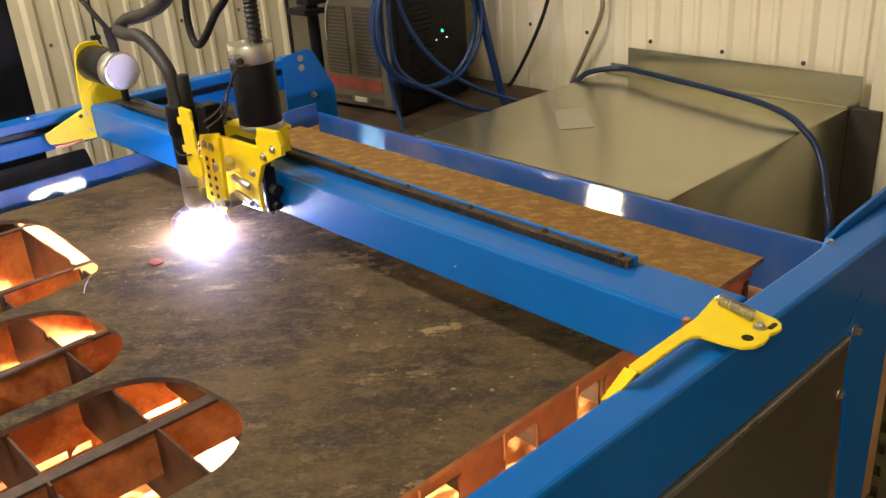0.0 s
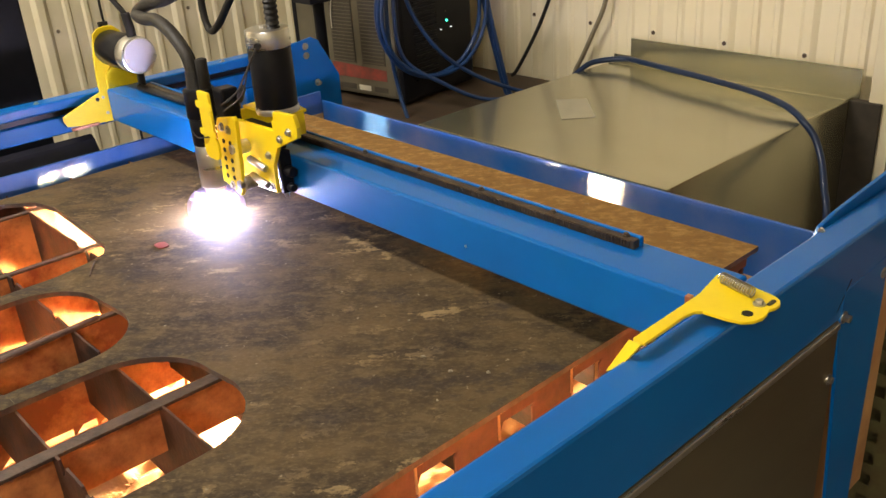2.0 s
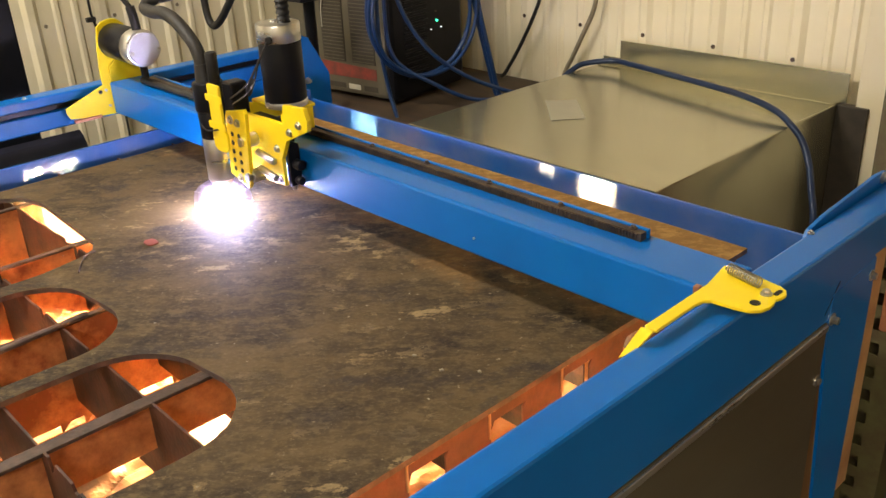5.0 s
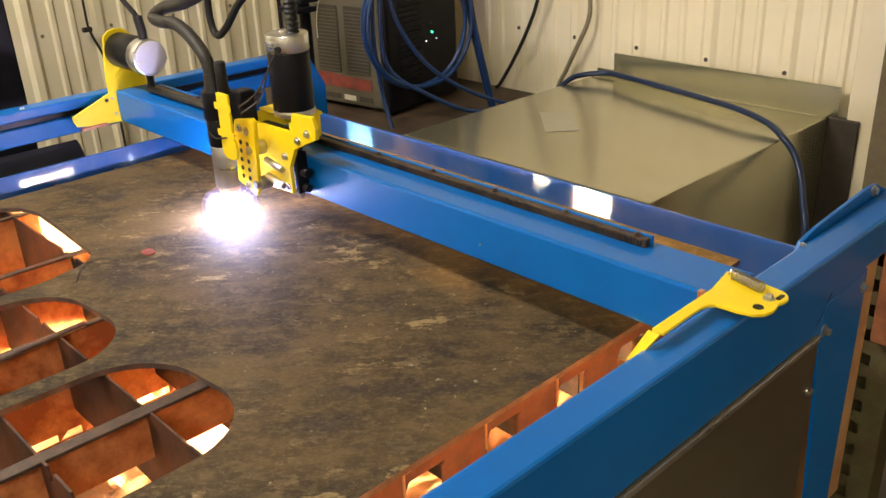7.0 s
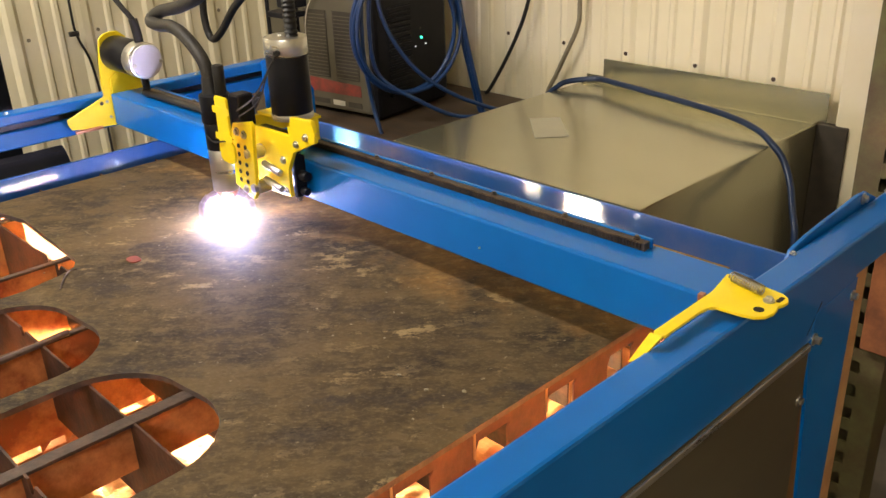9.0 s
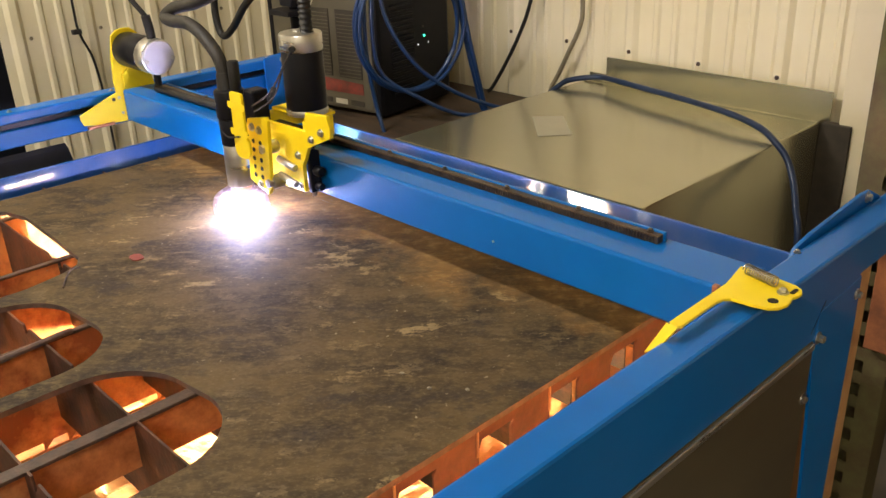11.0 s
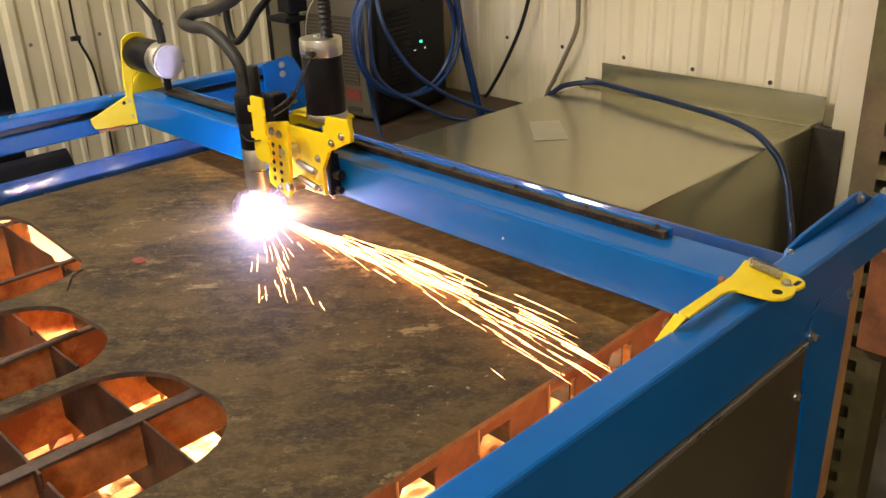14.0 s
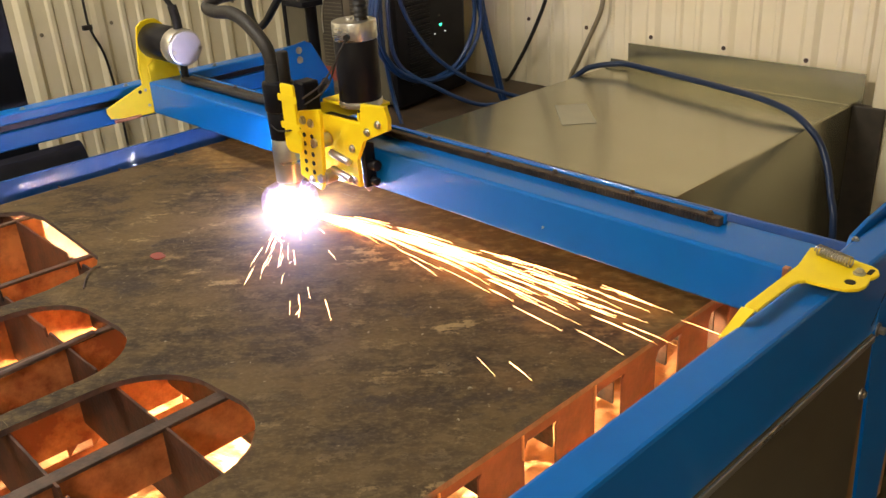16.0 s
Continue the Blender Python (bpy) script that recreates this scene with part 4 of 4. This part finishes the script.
for dx in (0, 0.022):
    cable("air_hose", [PWM @ Vector(p) for p in ((0.04, 0.25, 0.66), (0.045, 0.26, 0.45), (0.04 + dx, 0.275, 0.28), (0.05 + dx, 0.305, 0.12), (0.055 + dx, 0.33, 0.01), (0.06 + dx, 0.338, 0.008))], 0.0075, HOSEB, "pair of blue air hoses hanging down", "hose")
cable("air_hose", [PWM @ Vector(p) for p in ((0.04, 0.01, 0.50), (0.045, 0.02, 0.33), (0.06, 0.10, 0.18), (0.09, 0.22, 0.08), (0.13, 0.38, 0.012), (0.15, 0.5, 0.008))], 0.0062, HOSEB, "blue air hose slanting across front panel", "hose")

PSM = pose(-0.225, 1.745, 0.652, 0, 0, 8)
cable("thin_wire", [PSM @ Vector(p) for p in ((-0.292, -0.006, 0.215), (-0.288, -0.008, 0.27), (-0.268, -0.012, 0.325), (-0.225, -0.016, 0.375), (-0.16, -0.02, 0.43), (-0.08, -0.02, 0.50))], 0.0017, WHITEM, "thin pale wire hanging on power source", "wire")

# ---- black cable mast beyond the far rail ----
mast = thing("cable_mast", "black steel cable mast with clamp plates", "cable mast", pose(-0.36, 1.55, 0))
part("pole", cyl((0, 0, 0), (0, 0, 1.9), 0.017, seg=20), BLACK, mast, "", True)
part("base_plate", box(-0.09, 0.09, -0.09, 0.09, 0, 0.012, 0.002), BLACK, mast)
part("clamp_plate", box(-0.06, 0.035, -0.05, 0.02, 0.985, 1.0, 0.002), BLACK, mast)
part("clamp_block", box(-0.03, 0.03, -0.032, 0.032, 1.01, 1.07, 0.004), BLACK, mast)
part("brass_fitting", cyl((0.028, -0.02, 1.055), (0.028, -0.02, 1.09), 0.010, seg=12), mat("brass", (0.55, 0.38, 0.10), (0.4, 0.27, 0.07), 0.35, 0.9, 30, 0.1), mast)
mast2 = thing("black_stand", "matt black upright stand by the ribbed wall", "stand", pose(-0.52, 0.66, 0))
part("post", box(-0.05, 0.05, -0.1, 0.115, 0.012, 1.25, 0.006), BLACK, mast2)
part("foot", box(-0.15, 0.15, -0.2, 0.2, 0, 0.012, 0.002), BLACK, mast2)
tray = thing("black_trough", "glossy black folded trough below the far rail", "trough", pose(-0.2, 0.2, 0))
part("trough_body", prism([(0.02, 0.62), (0.12, 0.62), (0.12, 0.80), (0.095, 0.838), (0.082, 0.846), (0.068, 0.838), (0.02, 0.80)], "y", -1.0, 0.545, 0.004), BLACK, tray)
for ly in (-0.8, 0.4):
    part("leg", box(-0.02, 0.02, ly - 0.02, ly + 0.02, 0, 0.62), BLACK, tray)


cv = part("steel_sliver", tube([(0.497, 0.470, ZP + 0.0012), (0.471, 0.485, ZP + 0.002), (0.447, 0.504, ZP + 0.003), (0.440, 0.522, ZP + 0.0012)], 0.0011, 6), DROSS)
tagged(cv, "thin curled dark steel sliver on the sheet", "steel sliver")
# the red glow of a small cut, painted as a red disc
rs = part("red_lit_spot", prism(rounded(0.478, 0.602, 0.028, 0.020, 0.009), "z", ZP, ZP + 0.002, 0.0006), RED)
tagged(rs, "small red disc standing in for a red-lit cut hole", "slug")

# ---- slag crumbs on the sheet ----
rngc = random.Random(21)
bm = bmesh.new()
for k in range(17):
    cx_, cy_ = ((1.122, 0.661), (1.072, 0.661), (1.159, 0.69))[k] if k < 3 else (rngc.uniform(0.35, 1.19), rngc.uniform(0.45, 0.84))
    rr_ = rngc.uniform(0.0007, 0.0014) if k > 2 else 0.0026
    g_ = bmesh.ops.create_icosphere(bm, subdivisions=1, radius=rr_)
    ang_ = rngc.uniform(0, 6.28)
    for v in g_["verts"]:
        q = Vector((v.co.x * rngc.uniform(1, 2.2), v.co.y, v.co.z * 0.6))
        v.co = Vector((cx_ + q.x * math.cos(ang_) - q.y * math.sin(ang_), cy_ + q.x * math.sin(ang_) + q.y * math.cos(ang_), ZP + rr_ * 0.45 + q.z))
tagged(part("slag_crumbs", bm, CONDUIT), "pale slag crumbs scattered on the steel sheet", "slag crumbs", kind="stuff")


# ---- pallet rack beyond the table ----
prack = thing("pallet_rack", "rusty olive steel pallet rack with slotted upright", "pallet rack", pose(1.318, 1.60, 0))


def upright(x, y):
    bm = bmesh.new()
    add_box(bm, x - 0.064, x + 0.042, y + 0.028, y + 0.031, 0, 2.4)
    add_box(bm, x + 0.039, x + 0.042, y - 0.03, y + 0.0275, 0, 2.4)
    # slotted face: two side strips with bridges between the slots
    add_box(bm, x - 0.064, x - 0.022, y - 0.033, y - 0.0305, 0, 2.4)
    add_box(bm, x + 0.0, x + 0.042, y - 0.033, y - 0.0305, 0, 2.4)
    add_box(bm, x - 0.064, x - 0.0615, y - 0.03, y + 0.0275, 0, 2.4)
    z = 0.0
    while z < 2.4:
        add_box(bm, x - 0.0219, x - 0.0001, y - 0.0328, y - 0.0307, z, z + 0.026)
        z += 0.051
    return bm


part("upright", upright(0, 0), OLIVE, prack, "olive slotted upright")
part("upright", upright(0.10, 0.52), RUST, prack, "rusty slotted upright")
bmc = box(0.03, 2.2, -0.05, -0.006, 0.60, 0.70, 0.004)
add_box(bmc, 0.0, 0.058, -0.056, -0.0345, 0.55, 0.75, 0.003)
part("load_beam", bmc, RUST, prack, "rusty orange load beam with end hook")
part("load_beam", box(0.03, 2.2, 0.48, 0.52, 0.60, 0.70, 0.004), RUST, prack, "rusty orange load beam")
part("brace", tube([(0, 0.03, 0.2), (0.01, 0.26, 0.42), (0.02, 0.49, 0.62)], 0.012, 8), OLIVE, prack)
for k in range(5):
    part("deck_board", box(0.05, 2.18, -0.04 + 0.11 * k, 0.05 + 0.11 * k, 0.702, 0.72), WOOD, prack)
part("upright", upright(2.2, 0), OLIVE, prack)
part("upright", upright(2.2, 0.52), OLIVE, prack)


# ---- dark crate on the floor inside the rack ----
crate = thing("wooden_crate", "dark brown plank crate standing inside the pallet rack", "crate", pose(1.92, 1.86, 0))
part("core", box(-0.45, 0.45, -0.15, 0.15, 0.002, 0.565), WOOD, crate)
for k in range(5):
    part("plank", box(-0.47, 0.47, -0.172, -0.152, 0.005 + 0.114 * k, 0.108 + 0.114 * k, 0.003), WOOD, crate)
    part("plank", box(-0.472, -0.452, -0.15, 0.15, 0.005 + 0.114 * k, 0.108 + 0.114 * k, 0.003), WOOD, crate)

# ---- sparks ----
def streak(length, r, seed):
    rng = random.Random(seed)
    n = 6
    sag, side = rng.uniform(0.0, 0.05), rng.gauss(0, 0.02)
    pts = [(length * i / n, side * length * (i / n) ** 2, -sag * length * (i / n) ** 2 * 2) for i in range(n + 1)]
    bm = tube(pts, r, 4, 1, 0.0, lambda s: 0.25 + 0.75 * math.sin(math.pi * min(1, 0.1 + s)))
    if rng.random() < 0.04:
        e = Vector(pts[-1])
        for _ in range(4):
            d = Vector((rng.uniform(0.2, 1), rng.gauss(0, 0.6), rng.gauss(0, 0.4))).normalized()
            add_tube(bm, [e, e + d * 0.008, e + d * rng.uniform(0.011, 0.016)], r * 0.5, 4, 1)
    return bm


SPARKS = []
for k in range(290):
    rng = random.Random(1000 + k)
    kind = 0 if k < 236 else (1 if k < 280 else 2)
    ln = rng.uniform(0.045, 0.125) if kind == 0 else rng.uniform(0.025, 0.07)
    sp_ob = part("spark", streak(ln, rng.uniform(0.0002, 0.0005), k), SPARK)
    tagged(sp_ob, "glowing orange spark flying off the cut", "spark", group="sparks from the torch")
    SPARKS.append((sp_ob, kind, ln))


# ---- what moves ----
GANTRY_Y = [(0, -0.085), (0.5, -0.079), (1, -0.0735), (1.5, -0.069), (2, -0.0635), (2.5, -0.058), (3, -0.0525), (3.5, -0.048), (4, -0.043), (6.5, -0.0155), (7, -0.011), (7.5, -0.005), (8, 0.0), (8.5, 0.0055), (9, 0.010), (11.5, 0.0365), (12, 0.0405), (12.5, 0.0445), (13, 0.049), (13.5, 0.052), (14, 0.0545), (14.5, 0.056), (15, 0.057), (15.5, 0.058), (16, 0.059)]
CARRIAGE_X = [(0, -0.005), (2, -0.004), (4, -0.001), (6.5, 0.0), (9, 0.002), (11.5, 0.008), (12, 0.0115), (12.5, 0.0155), (13, 0.019), (13.5, 0.024), (14, 0.0285), (14.5, 0.033), (15, 0.038), (15.5, 0.0435), (16, 0.050)]


def at_time(rows, t):
    for (ta, a), (tb, b) in zip(rows, rows[1:]):
        if ta <= t <= tb:
            return a + (b - a) * (t - ta) / (tb - ta)
    return rows[-1][1]


def arc_at(t):
    return Vector((tx + at_time(CARRIAGE_X, t), ty + at_time(GANTRY_Y, t), ZP))


def aim(p, d):
    """A pose at p whose x axis runs along d."""
    d = d.normalized()
    return Matrix.Translation(p) @ Matrix((d, Vector((0, 0, 1)).cross(d).normalized(), d.cross(Vector((0, 0, 1)).cross(d)).normalized())).transposed().to_4x4()


def inside(t, d, ln):
    """Inside the torch body, before and after a spark is thrown along d."""
    flat = Vector((d.x, d.y, 0)).normalized()
    return aim(arc_at(min(t, 16)) + Vector((0, 0, 0.068)) - flat * 0.375 * ln / 2, flat * 0.375 + Vector((0, 0, 0.927)))


STREAM = [(11, -9), (12, -5), (12.6, -9), (12.9, 0), (13.2, -1), (13.5, -6), (13.8, 0), (14.7, 0), (15, -1), (15.3, 0), (15.6, 4), (15.9, 5), (17, 5)]
FAN = [(11, -52), (12, -53), (12.3, -46), (12.8, -28), (14.1, -30), (14.7, -34), (15, -45), (15.4, -45), (15.6, -33), (15.9, -42), (17, -42)]


def throw(rng, kind, t):
    """Direction, reach, speed and lift of the spark thrown at t."""
    grow = min(1.0, 0.42 + (t - 11.2) * 0.25)
    if kind == 0:
        ang = radians(at_time(STREAM, t + 0.15)) + rng.gauss(0, 0.045)
        speed = rng.uniform(0.95, 1.5) * (0.7 + 0.5 * grow)
        reach = rng.choice((0.16, 0.24, 0.34, 0.46, 0.58, 0.70)) * rng.uniform(0.8, 1.12) * grow
        lift = rng.uniform(0.0, 0.10)
    elif kind == 1:
        ang = radians(at_time(FAN, t + 0.15)) + rng.gauss(0, 0.09)
        speed, reach, lift = rng.uniform(0.6, 1.0), rng.uniform(0.12, 0.38), rng.uniform(0.0, 0.1)
    else:
        ang = radians(rng.uniform(-32, 5))
        speed, reach, lift = rng.uniform(0.9, 1.5), rng.uniform(0.3, 1.0), rng.uniform(0.02, 0.16)
    return Vector((math.cos(ang), math.sin(ang), lift)), reach, speed, lift


def spark_rows(k, kind, ln):
    rng = random.Random(500 + k)
    tick = 1 / FPS
    t = round((11.22 + 0.62 * rng.random() + (0.7 if kind == 2 else 0)) * FPS) * tick
    d, reach, speed, lift = throw(rng, kind, t)
    rows = [(u, inside(u, d, ln)) for u in (0.0, 4.0, 8.0, 11.0)]
    while t < 16.2:
        flight = max(4, round(reach / speed * FPS))
        mid, end = t + (flight // 2) * tick, t + flight * tick
        a = arc_at(min(t, 16))
        fall = Vector((0, 0, -lift * reach * 0.9))
        p1 = a + Vector((0, 0, 0.006)) + d * 0.02
        p2 = a + Vector((0, 0, 0.008)) + d * reach * 0.55 + fall * 0.22
        p3 = a + Vector((0, 0, 0.008)) + d * reach + fall
        rows += [(t - tick, inside(t, d, ln)), (t, aim(p1, d)), (mid, aim(p2, d + Vector((0, 0, -lift * 0.6)))), (end, aim(p3, d + Vector((0, 0, -lift * 1.7))))]
        rows.append((end + tick, inside(end, d, ln)))
        t = end + (3 + rng.randrange(0, 4)) * tick
        d, reach, speed, lift = throw(rng, kind, t)
    return rows


def motions():
    walk(gantry, [(t, Matrix.Translation(GB + Vector((0, y, 0)))) for t, y in GANTRY_Y])
    times = sorted({t for t, _ in GANTRY_Y} | {t for t, _ in CARRIAGE_X})
    walk(car, [(t, Matrix.Translation(CB + Vector((at_time(CARRIAGE_X, t), at_time(GANTRY_Y, t), 0)))) for t in times])
    for k, (ob, kind, ln) in enumerate(SPARKS):
        walk(ob, spark_rows(k, kind, ln))


motions()
